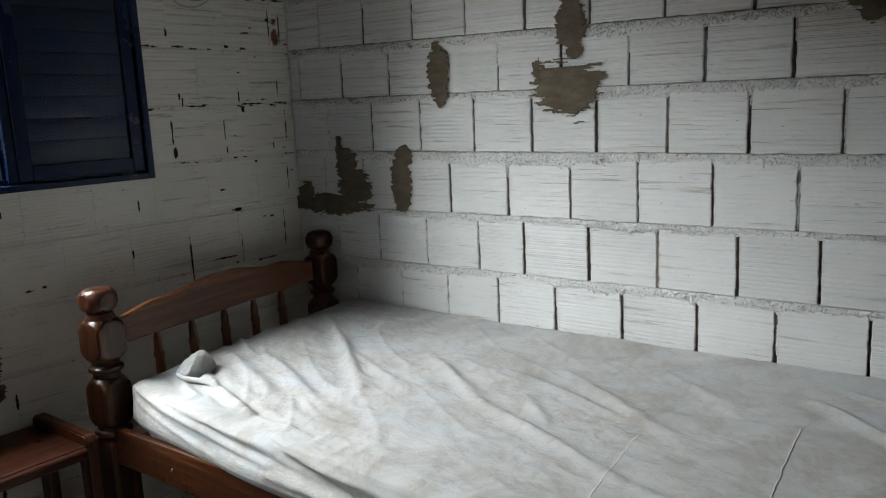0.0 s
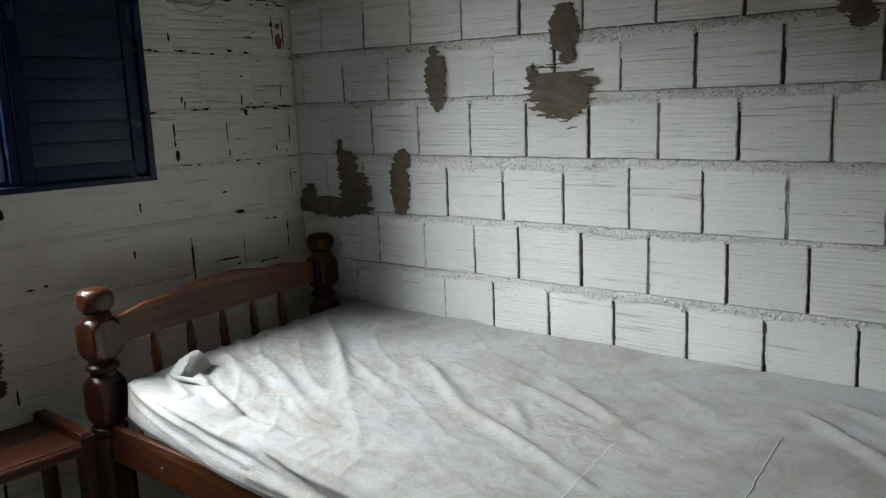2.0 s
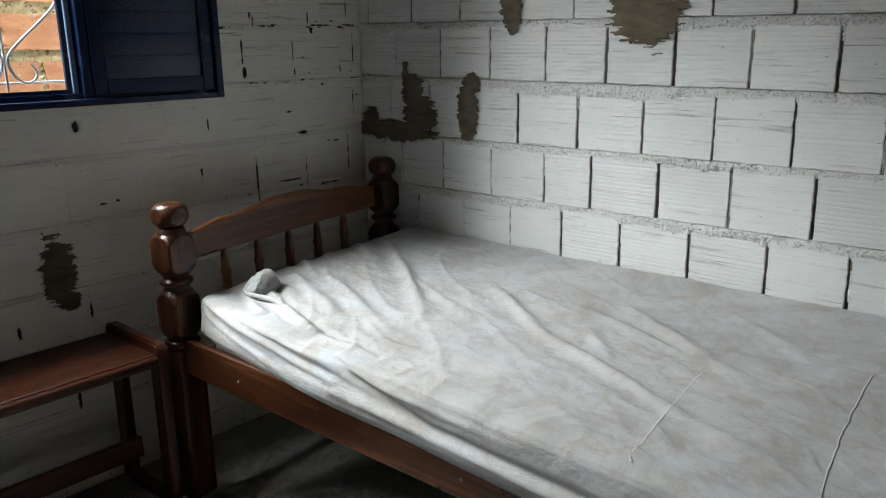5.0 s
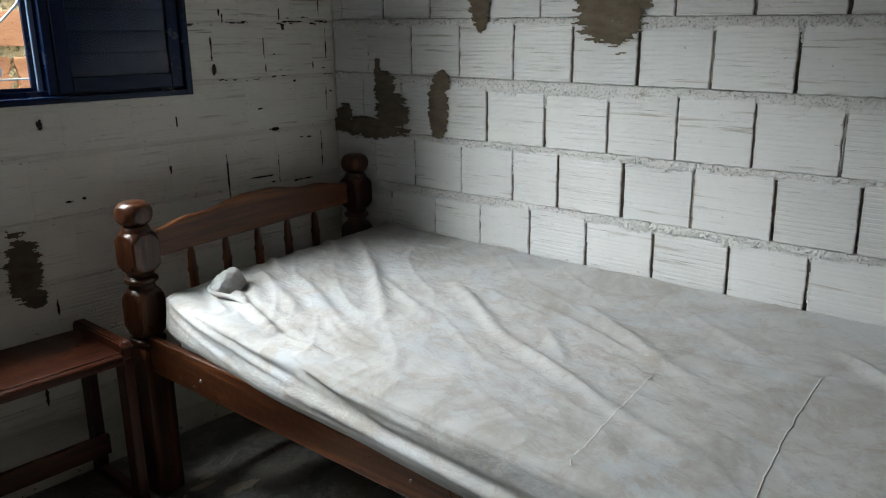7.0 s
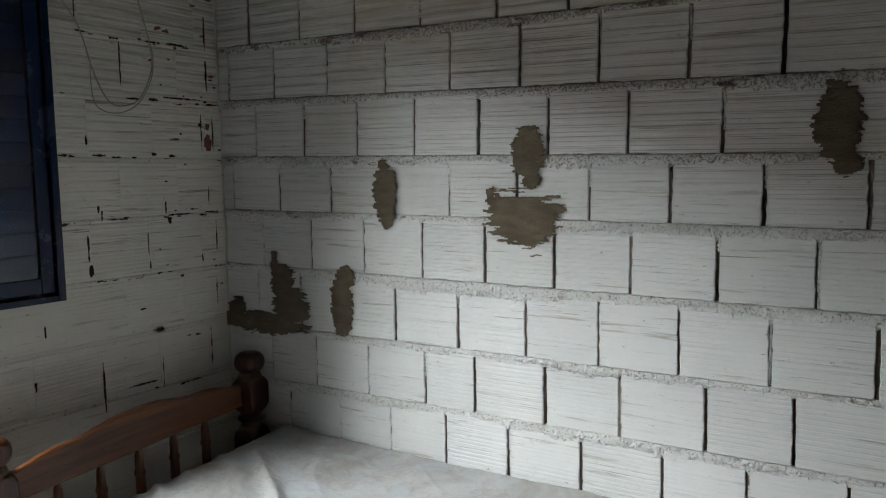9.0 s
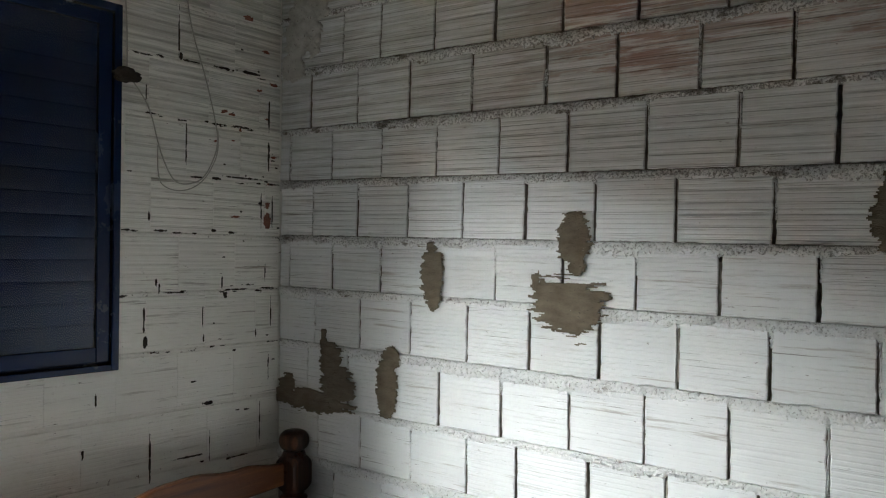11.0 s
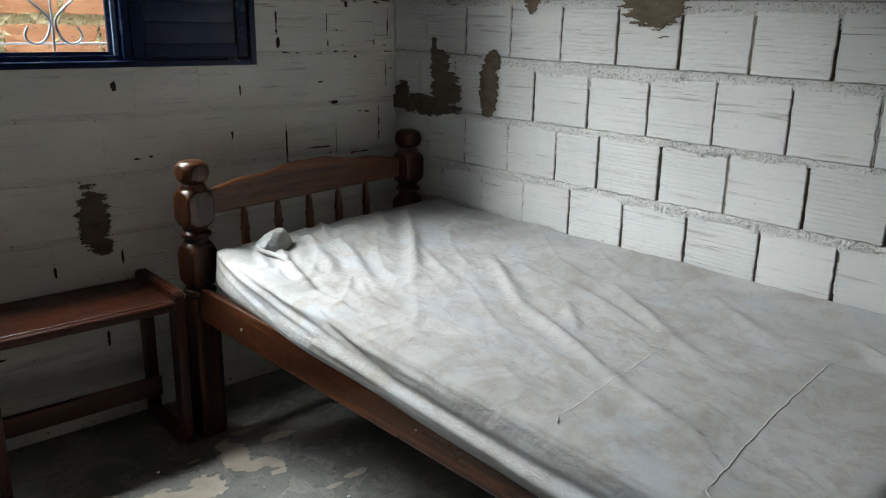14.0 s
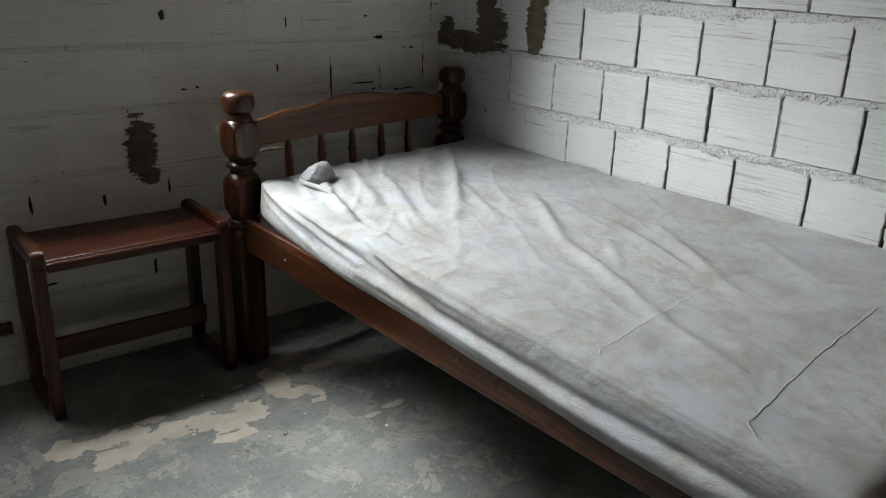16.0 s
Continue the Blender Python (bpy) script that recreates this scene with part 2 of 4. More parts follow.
def enamel(name, base, rough, dust):
    m, nt, ns, ln, b = nodes_of(name)
    geo = ns.new("ShaderNodeNewGeometry")
    n = noisy(nt, geo.outputs["Position"], 6, 6, 0.7)
    col = mixc(nt, maths(nt, "MULTIPLY", smooth(nt, n, 0.5, 0.8), dust), base, (0.10, 0.11, 0.12))
    chips = smooth(nt, noisy(nt, geo.outputs["Position"], 55, 4, 0.7), 0.70, 0.74)
    col = mixc(nt, maths(nt, "MULTIPLY", chips, 0.3), col, tuple(min(1, c * 1.5 + 0.001) for c in base))
    ln.new(col, b.inputs["Base Color"])
    rr = ramp(nt, n, [(0.3, (rough,) * 3), (0.75, (rough + 0.08,) * 3)])
    b.inputs["Specular IOR Level"].default_value = 0.32
    ln.new(rr.outputs[0], b.inputs["Roughness"])
    bumped(nt, b, noisy(nt, geo.outputs["Position"], 18, 3, 0.6), 0.06, 0.004)
    return m


def dusty_glass():
    m, nt, ns, ln, b = nodes_of("dusty_glass")
    geo = ns.new("ShaderNodeNewGeometry")
    b.inputs["Base Color"].default_value = (0.80, 0.86, 0.92, 1)
    b.inputs["Transmission Weight"].default_value = 1.0
    b.inputs["IOR"].default_value = 1.36
    film = noisy(nt, geo.outputs["Position"], 5, 6, 0.7)
    ln.new(ramp(nt, film, [(0.35, (0.06,) * 3), (0.75, (0.22,) * 3)]).outputs[0], b.inputs["Roughness"])
    return m


def cement():
    m, nt, ns, ln, b = nodes_of("cement_floor")
    geo = ns.new("ShaderNodeNewGeometry")
    pos = geo.outputs["Position"]
    big, mid, fine = noisy(nt, pos, 2.6, 6, 0.65, 0.4), noisy(nt, pos, 11, 6, 0.7, 0.6), noisy(nt, pos, 90, 4, 0.7)
    col = ramp(nt, big, [(0.3, (0.118, 0.118, 0.110)), (0.55, (0.195, 0.194, 0.182)), (0.75, (0.275, 0.268, 0.247))]).outputs[0]
    col = mixc(nt, maths(nt, "MULTIPLY", smooth(nt, mid, 0.5, 0.7), 0.5), col, (0.31, 0.295, 0.265))
    col = mixc(nt, maths(nt, "MULTIPLY", smooth(nt, noisy(nt, pos, 19, 6, 0.75), 0.56, 0.66), 0.55), col, (0.085, 0.083, 0.08))
    film = noisy(nt, pos, 5.5, 9, 0.72, 0.7)
    col = mixc(nt, maths(nt, "MULTIPLY", smooth(nt, film, 0.53, 0.545), 0.5), col, (0.305, 0.29, 0.26))
    rim = maths(nt, "MULTIPLY", smooth(nt, film, 0.525, 0.535), maths(nt, "SUBTRACT", 1.0, smooth(nt, film, 0.54, 0.555)))
    col = mixc(nt, maths(nt, "MULTIPLY", rim, 0.35), col, (0.42, 0.405, 0.37))
    grit = noisy(nt, pos, 48, 6, 0.8)
    col = mixc(nt, maths(nt, "MULTIPLY", smooth(nt, grit, 0.55, 0.62), 0.65), col, (0.085, 0.08, 0.07))
    col = mixc(nt, maths(nt, "MULTIPLY", smooth(nt, fine, 0.58, 0.66), 0.55), col, (0.36, 0.34, 0.31))
    ln.new(col, b.inputs["Base Color"])
    rr = ramp(nt, mid, [(0.3, (0.5,) * 3), (0.7, (0.85,) * 3)])
    ln.new(rr.outputs[0], b.inputs["Roughness"])
    first = bumped(nt, b, mid, 0.25, 0.006)
    bumped(nt, b, fine, 0.5, 0.003, first)
    return m


def bed_mortar():
    """Limewashed mortar, pitted; the wash is thinner and the mortar dirtier in the upper courses."""
    m, nt, ns, ln, b = nodes_of("limewashed_mortar")
    geo = ns.new("ShaderNodeNewGeometry")
    pos = geo.outputs["Position"]
    sep = ns.new("ShaderNodeSeparateXYZ")
    ln.new(pos, sep.inputs[0])
    high = smooth(nt, sep.outputs[2], 1.45, 2.1)
    n1, n2 = noisy(nt, pos, 16, 6, 0.65), noisy(nt, pos, 150, 4, 0.7)
    col = ramp(nt, n1, [(0.3, (0.70, 0.695, 0.68)), (0.7, (0.80, 0.80, 0.795))]).outputs[0]
    pits = maths(nt, "MULTIPLY_ADD", high, 0.040, noisy(nt, pos, 125, 5, 0.7))
    col = mixc(nt, maths(nt, "MULTIPLY", smooth(nt, pits, 0.575, 0.63), 0.72), col, (0.19, 0.17, 0.145))
    bare = maths(nt, "MULTIPLY_ADD", high, 0.07, noisy(nt, mapped_pos(nt, geo, (1, 1, 3)), 7, 6, 0.7))
    col = mixc(nt, maths(nt, "MULTIPLY", smooth(nt, bare, 0.60, 0.70), 0.8), col, (0.15, 0.115, 0.085))
    ln.new(col, b.inputs["Base Color"])
    b.inputs["Roughness"].default_value = 0.95
    b.inputs["Specular IOR Level"].default_value = 0.25
    bumped(nt, b, maths(nt, "SUBTRACT", maths(nt, "ADD", n1, maths(nt, "MULTIPLY", n2, 0.6)), smooth(nt, pits, 0.54, 0.62)), 0.9, 0.008)
    return m


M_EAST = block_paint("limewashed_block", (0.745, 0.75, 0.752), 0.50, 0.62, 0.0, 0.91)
M_NORTH = block_paint("painted_block", (0.83, 0.808, 0.762), 0.50, 0.80, 0.13, 0.985, 0.55)
M_BED = bed_mortar()
M_BEDN = rough_stuff("painted_mortar", (0.69, 0.665, 0.62), (0.785, 0.762, 0.715), 12, 0.4, spots=((0.18, 0.14, 0.11), (0.60, 0.70)))
M_GREYMORTAR = rough_stuff("grey_mortar", (0.42, 0.40, 0.36), (0.60, 0.58, 0.54), 14, 0.9, spots=((0.20, 0.18, 0.15), (0.58, 0.68)))
# mortar core, darkened to carry the deep shade of the open joints
M_CORE = rough_stuff("shaded_raw_mortar", (0.05, 0.042, 0.035), (0.11, 0.095, 0.08), 18, 0.5)
M_JOINT = rough_stuff("raw_block_side", (0.14, 0.11, 0.085), (0.36, 0.32, 0.28), 26, 0.4)
M_FILL = rough_stuff("brown_joint_mortar", (0.15, 0.125, 0.10), (0.42, 0.38, 0.33), 38, 0.8)
M_PATCH = rough_stuff("brown_render", (0.095, 0.075, 0.052), (0.185, 0.150, 0.108), 16, 0.9, streak=(1, 1, 2.5), spots=((0.06, 0.048, 0.035), (0.58, 0.70)))
M_DARK = rough_stuff("shadowed_hole", (0.02, 0.015, 0.012), (0.05, 0.04, 0.03), 30, 0.8)
M_CLAY = rough_stuff("bare_clay", (0.15, 0.058, 0.04), (0.29, 0.13, 0.09), 60, 0.5)
M_PLASTER = rough_stuff("plain_plaster", (0.78, 0.765, 0.735), (0.84, 0.825, 0.795), 3, 0.3)
M_CEIL = rough_stuff("ceiling_boards", (0.56, 0.54, 0.51), (0.68, 0.66, 0.63), 4, 0.3)
M_FLOOR = cement()
M_PEEL = rough_stuff("peeled_screed", (0.41, 0.35, 0.29), (0.54, 0.47, 0.40), 14, 0.35, 0.85, spots=((0.28, 0.26, 0.235), (0.58, 0.70)))
M_EARTH = rough_stuff("packed_earth", (0.12, 0.08, 0.05), (0.22, 0.15, 0.10), 4, 0.8)
M_OUTBRICK = rough_stuff("orange_brick", (0.42, 0.19, 0.095), (0.60, 0.33, 0.19), 9, 0.7, streak=(1, 1, 3), spots=((0.24, 0.12, 0.07), (0.55, 0.68)))
M_OUTMORTAR = rough_stuff("mossy_mortar", (0.30, 0.26, 0.13), (0.62, 0.54, 0.36), 11, 0.5, spots=((0.11, 0.11, 0.035), (0.52, 0.64)))
PINE = ((0.034, 0.0105, 0.0042), (0.098, 0.0315, 0.0108), (0.185, 0.066, 0.0215))
M_PINE = [wood("varnished_pine_" + "xyz"[a], *PINE, a, 0.28) for a in range(3)]
# darker copy of the pine: shade of posts and side rails in its colour
SHADE_PINE = ((0.010, 0.0032, 0.0015), (0.038, 0.0115, 0.0044), (0.125, 0.042, 0.0135))
M_SHADE_PINE = [wood("shade_pine_" + "xyz"[a], *SHADE_PINE, a, 0.24) for a in range(3)]
MAHOG = ((0.024, 0.0066, 0.0034), (0.066, 0.0165, 0.0068), (0.108, 0.029, 0.011))
M_MAHOG = [wood("dark_stained_wood_" + "xyz"[a], *MAHOG, a, 0.25) for a in range(3)]
M_LINEN = cloth()
M_THREAD = rough_stuff("seam_thread", (0.47, 0.46, 0.44), (0.56, 0.55, 0.53), 6, 0.02)
M_SEAM_SHADE = rough_stuff("open_seam_shade", (0.13, 0.125, 0.12), (0.22, 0.21, 0.20), 6, 0.02)
M_BLUE = enamel("blue_enamel", (0.0036, 0.0130, 0.046), 0.22, 0.008)
M_SLAT = enamel("blue_louvre_enamel", (0.0085, 0.026, 0.080), 0.30, 0.02)
# pale copy of the blue, with the glare of one stile edge painted in
M_BLUEL = enamel("glare_blue_enamel", (0.10, 0.15, 0.24), 0.30, 0.3)
M_GLASS = dusty_glass()
M_STEEL = enamel("silver_paint", (0.42, 0.44, 0.47), 0.35, 0.4)
M_BOLT = enamel("dull_bolt_steel", (0.13, 0.10, 0.08), 0.45, 0.3)
M_WIRE = enamel("grey_wire_sheath", (0.34, 0.33, 0.30), 0.5, 0.3)
M_MATT = rough_stuff("mattress_ticking", (0.55, 0.53, 0.5), (0.65, 0.63, 0.6), 10, 0.2)


# ---- mesh helpers ----
def part(name, bm, material, parent, label=""):
    me = bpy.data.meshes.new(name)
    bm.to_mesh(me)
    bm.free()
    me.materials.append(material)
    ob = new(name, me)
    ob.parent = parent
    if label:
        ob["label"] = label
    return ob


def empty(name, loc, label, category, group="", kind=""):
    ob = new(name)
    ob.empty_display_size = 0.05
    ob.location = loc
    return tagged(ob, label, category, group, kind)


def box(bm, lo, hi, bevel=0.0, seg=2):
    lo, hi = Vector(lo), Vector(hi)
    r = bmesh.ops.create_cube(bm, size=1, matrix=Matrix.LocRotScale((lo + hi) / 2, None, hi - lo))
    if bevel:
        es = list({e for v in r["verts"] for e in v.link_edges})
        bmesh.ops.bevel(bm, geom=es, offset=bevel, segments=seg, affect="EDGES", profile=0.5)
    return bm


def boxed(lo, hi, bevel=0.0, seg=2):
    return box(bmesh.new(), lo, hi, bevel, seg)


def soften(ob):
    for p in ob.data.polygons:
        p.use_smooth = True
    return ob


def tube(name, pts, radius, material, parent, label="", cyclic=False):
    cu = bpy.data.curves.new(name, "CURVE")
    cu.dimensions, cu.bevel_depth, cu.bevel_resolution, cu.resolution_u = "3D", radius, 3, 8
    sp = cu.splines.new("NURBS")
    sp.points.add(len(pts) - 1)
    for q, p in zip(sp.points, pts):
        q.co = (*p, 1)
    sp.use_endpoint_u, sp.order_u, sp.use_cyclic_u = True, 3, cyclic
    temp = bpy.data.objects.new("temp", cu)
    scene.collection.objects.link(temp)
    me = bpy.data.meshes.new_from_object(temp.evaluated_get(bpy.context.evaluated_depsgraph_get()))
    bpy.data.objects.remove(temp)
    bpy.data.curves.remove(cu)
    me.materials.clear()
    me.materials.append(material)
    for p in me.polygons:
        p.use_smooth = True
    ob = new(name, me)
    ob.parent = parent
    if label:
        ob["label"] = label
    return ob


def n3(x, y, z):
    return noise.noise(Vector((x, y, z)))


def flake(name, blobs, place, thick, cell, material, parent, label, ragged=0.35, stretch=(9, 45), seed=0.0, cuts=()):
    """A thin ragged sheet: the union of ellipses (u, v, ru, rv) with a torn outline, laid by place(u, v, height)."""
    u0, u1 = min(b[0] - b[2] for b in blobs) - 0.06, max(b[0] + b[2] for b in blobs) + 0.06
    v0, v1 = min(b[1] - b[3] for b in blobs) - 0.06, max(b[1] + b[3] for b in blobs) + 0.06
    nu, nv = int((u1 - u0) / cell) + 1, int((v1 - v0) / cell) + 1
    inside = np.zeros((nu, nv), bool)
    for i in range(nu):
        for j in range(nv):
            u, v = u0 + (i + 0.5) * cell, v0 + (j + 0.5) * cell
            d = min(math.hypot((u - b[0]) / b[2], (v - b[1]) / b[3]) for b in blobs)
            d += ragged * (n3(u * stretch[0], v * stretch[1], seed) + 0.6 * n3(u * stretch[0] * 1.5, v * stretch[1] * 2.6, seed + 5) + 0.4 * n3(u * stretch[0] * 4, v * stretch[1] * 3.7, seed + 8))
            for c in cuts:
                if abs(u - c[0]) < c[2] and abs(v - c[1]) < c[3]:
                    d += 0.5 + 1.2 * n3(u * 14, v * 130, seed + 9)
            inside[i, j] = d < 1.0
    bm, made = bmesh.new(), {}

    def corner(i, j):
        if (i, j) not in made:
            u, v = u0 + i * cell, v0 + j * cell
            full = all(0 <= a < nu and 0 <= b < nv and inside[a, b] for a in (i - 1, i) for b in (j - 1, j))
            w = 0.55 * cell
            u2, v2 = u + w * n3(i * 0.9, j * 0.9, seed), v + w * n3(i * 0.9, j * 0.9, seed + 3)
            h = thick * (0.75 + 0.5 * n3(u * 40, v * 40, seed)) if full else 0.0003
            made[i, j] = bm.verts.new(place(u2, v2, h))
        return made[i, j]
    for i in range(nu):
        for j in range(nv):
            if inside[i, j]:
                bm.faces.new([corner(i, j), corner(i + 1, j), corner(i + 1, j + 1), corner(i, j + 1)])
    bmesh.ops.recalc_face_normals(bm, faces=bm.faces)
    return soften(part(name, bm, material, parent, label))


# ---- room ----
EX, NY, WX, SY, TOP = 1.995, 2.84, -1.40, -1.45, 2.95
COURSE, HIGH, BASE_N = 0.2093, 0.190, 0.106
WIN = (-0.70, 1.30, 1.31, 2.54)

floor = tagged(part("floor", boxed((WX - 0.15, SY - 0.15, -0.12), (EX + 0.15, NY + 0.14, 0)), M_FLOOR, None), "worn grey cement floor with peeled beige patches", "floor", kind="structure")
# unseen ceiling and walls close the room, set near and pale for bounce
ceiling = tagged(part("ceiling", boxed((WX - 0.15, SY - 0.15, TOP), (EX + 0.15, NY + 0.14, TOP + 0.08)), M_CEIL, None), "unseen plain grey ceiling boards closing the room above the block walls", "ceiling", kind="structure")
wall_west = tagged(part("wall_west", boxed((WX - 0.15, SY, 0), (WX, NY + 0.14, TOP)), M_PLASTER, None), "unseen plain pale plastered wall closing the room", "wall", kind="structure")
wall_south = tagged(part("wall_south", boxed((WX - 0.15, SY - 0.15, 0), (EX + 0.15, SY, TOP)), M_PLASTER, None), "unseen plain pale plastered wall closing the room", "wall", kind="structure")

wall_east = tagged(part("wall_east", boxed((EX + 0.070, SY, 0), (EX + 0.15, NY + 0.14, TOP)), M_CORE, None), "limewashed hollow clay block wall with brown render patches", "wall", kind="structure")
bm = bmesh.new()
for lo, hi in (((WX, 0), (WIN[0], TOP)), ((WIN[1], 0), (EX + 0.070, TOP)), ((WIN[0], 0), (WIN[1], WIN[2])), ((WIN[0], WIN[3]), (WIN[1], TOP))):
    box(bm, (lo[0], NY + 0.0022, lo[1]), (hi[0], NY + 0.14, hi[1]))
wall_north = tagged(part("wall_north", bm, M_BEDN, None), "off-white painted clay block wall around a blue window", "wall", kind="structure")


# ---- pine bed ----
def turned_post(name, heights, square, parent, seg=48):
    """A square post shaped on a lathe: at each height the smaller of the square and the turning radius."""
    bm, rings = bmesh.new(), []
    for z, r in heights:
        ring = []
        for k in range(seg):
            a = 2 * math.pi * k / seg + math.pi / seg
            w = square(z) / max(abs(math.cos(a)), abs(math.sin(a)))
            q = min(w, r)
            ring.append(bm.verts.new((q * math.cos(a), q * math.sin(a), z)))
        rings.append(ring)
    for r0, r1 in zip(rings, rings[1:]):
        for k in range(seg):
            bm.faces.new((r0[k], r0[(k + 1) % seg], r1[(k + 1) % seg], r1[k]))
    bm.faces.new(rings[0][::-1])
    bm.faces.new(rings[-1])
    ob = part(name, bm, M_SHADE_PINE[2], parent)
    for p in ob.data.polygons:
        p.use_smooth = True
    ob.data.set_sharp_from_angle(angle=radians(32))
    return ob


def post_profile(dz=0.0):
    pts = []

    def arc(z0, z1, r0, r1, bulge, n=9):
        for i in range(n):
            f = i / (n - 1)
            pts.append((z0 + (z1 - z0) * f, r0 + (r1 - r0) * f + bulge * (1 - abs(2 * f - 1) ** 3.2)))
    pts.append((0.0, 0.060))
    pts.append((0.008, 0.067))
    pts.append((0.510, 0.068))
    arc(0.520, 0.545, 0.062, 0.048, 0.0, 4)
    arc(0.548, 0.572, 0.048, 0.046, 0.010, 6)
    arc(0.578, 0.735, 0.046, 0.046, 0.027, 17)
    arc(0.738, 0.752, 0.042, 0.040, 0.0, 3)
    arc(0.755, 0.776, 0.043, 0.043, 0.010, 7)
    arc(0.779, 0.790, 0.040, 0.044, 0.0, 3)
    arc(0.793, 0.925, 0.046, 0.046, 0.027, 17)
    arc(0.928, 0.942, 0.046, 0.040, 0.0, 3)
    for i in range(15):
        f = i / 14
        a = math.pi * (0.10 + 0.84 * f)
        pts.append((0.983 - 0.040 * math.cos(a), 0.012 + 0.046 * math.sin(a) ** 0.72))
    return [(z + dz if z > 0.5 else z, r) for z, r in pts]


HEAD_L, HEAD_R, FOOT_L = (0.878, 2.535), (1.915, 2.645), (0.911, 0.229)
FOOT_R = (1.888, 0.30)
bed = empty("bed", (HEAD_L[0], HEAD_L[1], 0), "varnished reddish pine single bed frame with turned posts", "bed")


def bed_part(name, bm, mat, m=None, label=""):
    ob = part(name, bm, mat, bed, label)
    ob.matrix_basis = Matrix.Translation(-bed.location) @ (m or Matrix())
    return ob


lean = math.atan2(HEAD_R[1] - HEAD_L[1], HEAD_R[0] - HEAD_L[0])
block = lambda z: 0.048 if z < 0.53 else 0.051
for spot in (HEAD_L, HEAD_R, FOOT_L, FOOT_R):
    p = turned_post("post", post_profile(0.012 if spot is HEAD_R else -0.007 if spot is HEAD_L else -0.019), block, bed)
    p.matrix_basis = Matrix.Translation(-bed.location) @ Matrix.Translation((*spot, 0)) @ Matrix.Rotation(lean, 4, "Z")


def end_board(a, b, hump, low, rise):
    """The shaped top rail, lower rail and spindles between two posts."""
    length = math.hypot(b[0] - a[0], b[1] - a[1])
    turn = Matrix.Translation((*a, 0)) @ Matrix.Rotation(math.atan2(b[1] - a[1], b[0] - a[0]), 4, "Z") @ Matrix.Translation((0, 0, low)) @ Matrix.Rotation(-math.atan2(rise, length), 4, "Y")
    bm, n = bmesh.new(), 60
    x0, x1, cols = 0.05, length - 0.05, []
    for i in range(n + 1):
        f = i / n
        x = x0 + (x1 - x0) * f
        g = min(f, 1 - f) * 2
        s1 = min(1, max(0, (g - 0.02) / 0.36))
        s2 = min(1, max(0, (g - 0.48) / 0.42))
        top = 0.912 + hump * (0.5 * s1 * s1 * (3 - 2 * s1) + 0.5 * s2 * s2 * (3 - 2 * s2))
        foot, t, e = 0.826, 0.0135, 0.004
        prof = [(-t + e, foot), (t - e, foot), (t, foot + e), (t, top - 2 * e), (t - e, top - 0.5 * e), (0, top), (-t + e, top - 0.5 * e), (-t, top - 2 * e), (-t, foot + e)]
        cols.append([bm.verts.new((x, y, z)) for y, z in prof])
    for c0, c1 in zip(cols, cols[1:]):
        for k in range(9):
            bm.faces.new((c0[k], c0[(k + 1) % 9], c1[(k + 1) % 9], c1[k]))
    bm.faces.new(cols[0])
    bm.faces.new(cols[-1][::-1])
    bmesh.ops.recalc_face_normals(bm, faces=bm.faces)
    bed_part("top_rail", bm, M_PINE[0], turn)
    bed_part("lower_rail", boxed((0.03, -0.013, 0.40), (length - 0.03, 0.013, 0.50), 0.004), M_PINE[0], turn)
    for i in range(5):
        x = 0.206 * length + i * 0.1425 * length
        bm, rings, seg = bmesh.new(), [], 14
        for k in range(25):
            f = k / 24
            r = 0.0118 + 0.0045 * math.sin(math.pi * f) + (0.004 if 0.30 < f < 0.35 or 0.72 < f < 0.77 else 0) - (0.003 if f < 0.08 or f > 0.92 else 0)
            rings.append([bm.verts.new((r * math.cos(6.2832 * q / seg), r * math.sin(6.2832 * q / seg), 0.495 + 0.337 * f)) for q in range(seg)])
        for r0, r1 in zip(rings, rings[1:]):
            for q in range(seg):
                bm.faces.new((r0[q], r0[(q + 1) % seg], r1[(q + 1) % seg], r1[q]))
        soften(bed_part("spindle", bm, M_PINE[2], turn @ Matrix.Translation((x, 0, 0))))


end_board(HEAD_L, HEAD_R, 0.052, -0.008, 0.022)
end_board(FOOT_L, FOOT_R, 0.052, -0.019, 0.0)
for a, b in ((HEAD_L, FOOT_L), (HEAD_R, FOOT_R)):
    length = math.hypot(a[0] - b[0], a[1] - b[1])
    turn = Matrix.Translation((*b, 0)) @ Matrix.Rotation(math.atan2(a[1] - b[1], a[0] - b[0]) - math.pi / 2, 4, "Z")
    off = -0.012 if a is HEAD_L else 0.012
    rail = bed_part("side_rail", boxed((off - 0.013, 0.035, 0.455), (off + 0.013, length - 0.035, 0.575), 0.005), M_SHADE_PINE[1], turn)
    for yy in (0.13, 1.093, 1.964):
        bm = bmesh.new()
        bmesh.ops.create_cone(bm, cap_ends=True, segments=12, radius1=0.0055, radius2=0.004, depth=0.005, matrix=Matrix.Translation((off - 0.0145, yy, 0.508)) @ Matrix.Rotation(radians(-90), 4, "Y"))
        part("bolt", bm, M_BOLT, rail, "small dull steel bed bolt")
for i in range(9):
    y = 0.42 + i * 0.245
    bed_part("slat", boxed((0.90, y, 0.470), (1.87, y + 0.07, 0.488), 0.003), M_PINE[0])

# mattress block under the sheet
mattress = tagged(part("mattress", boxed((0.915, 0.36, 0.4905), (1.955, 2.42, 0.640), 0.035, 4), M_MATT, None), "thin foam mattress under a stained white sheet", "mattress")


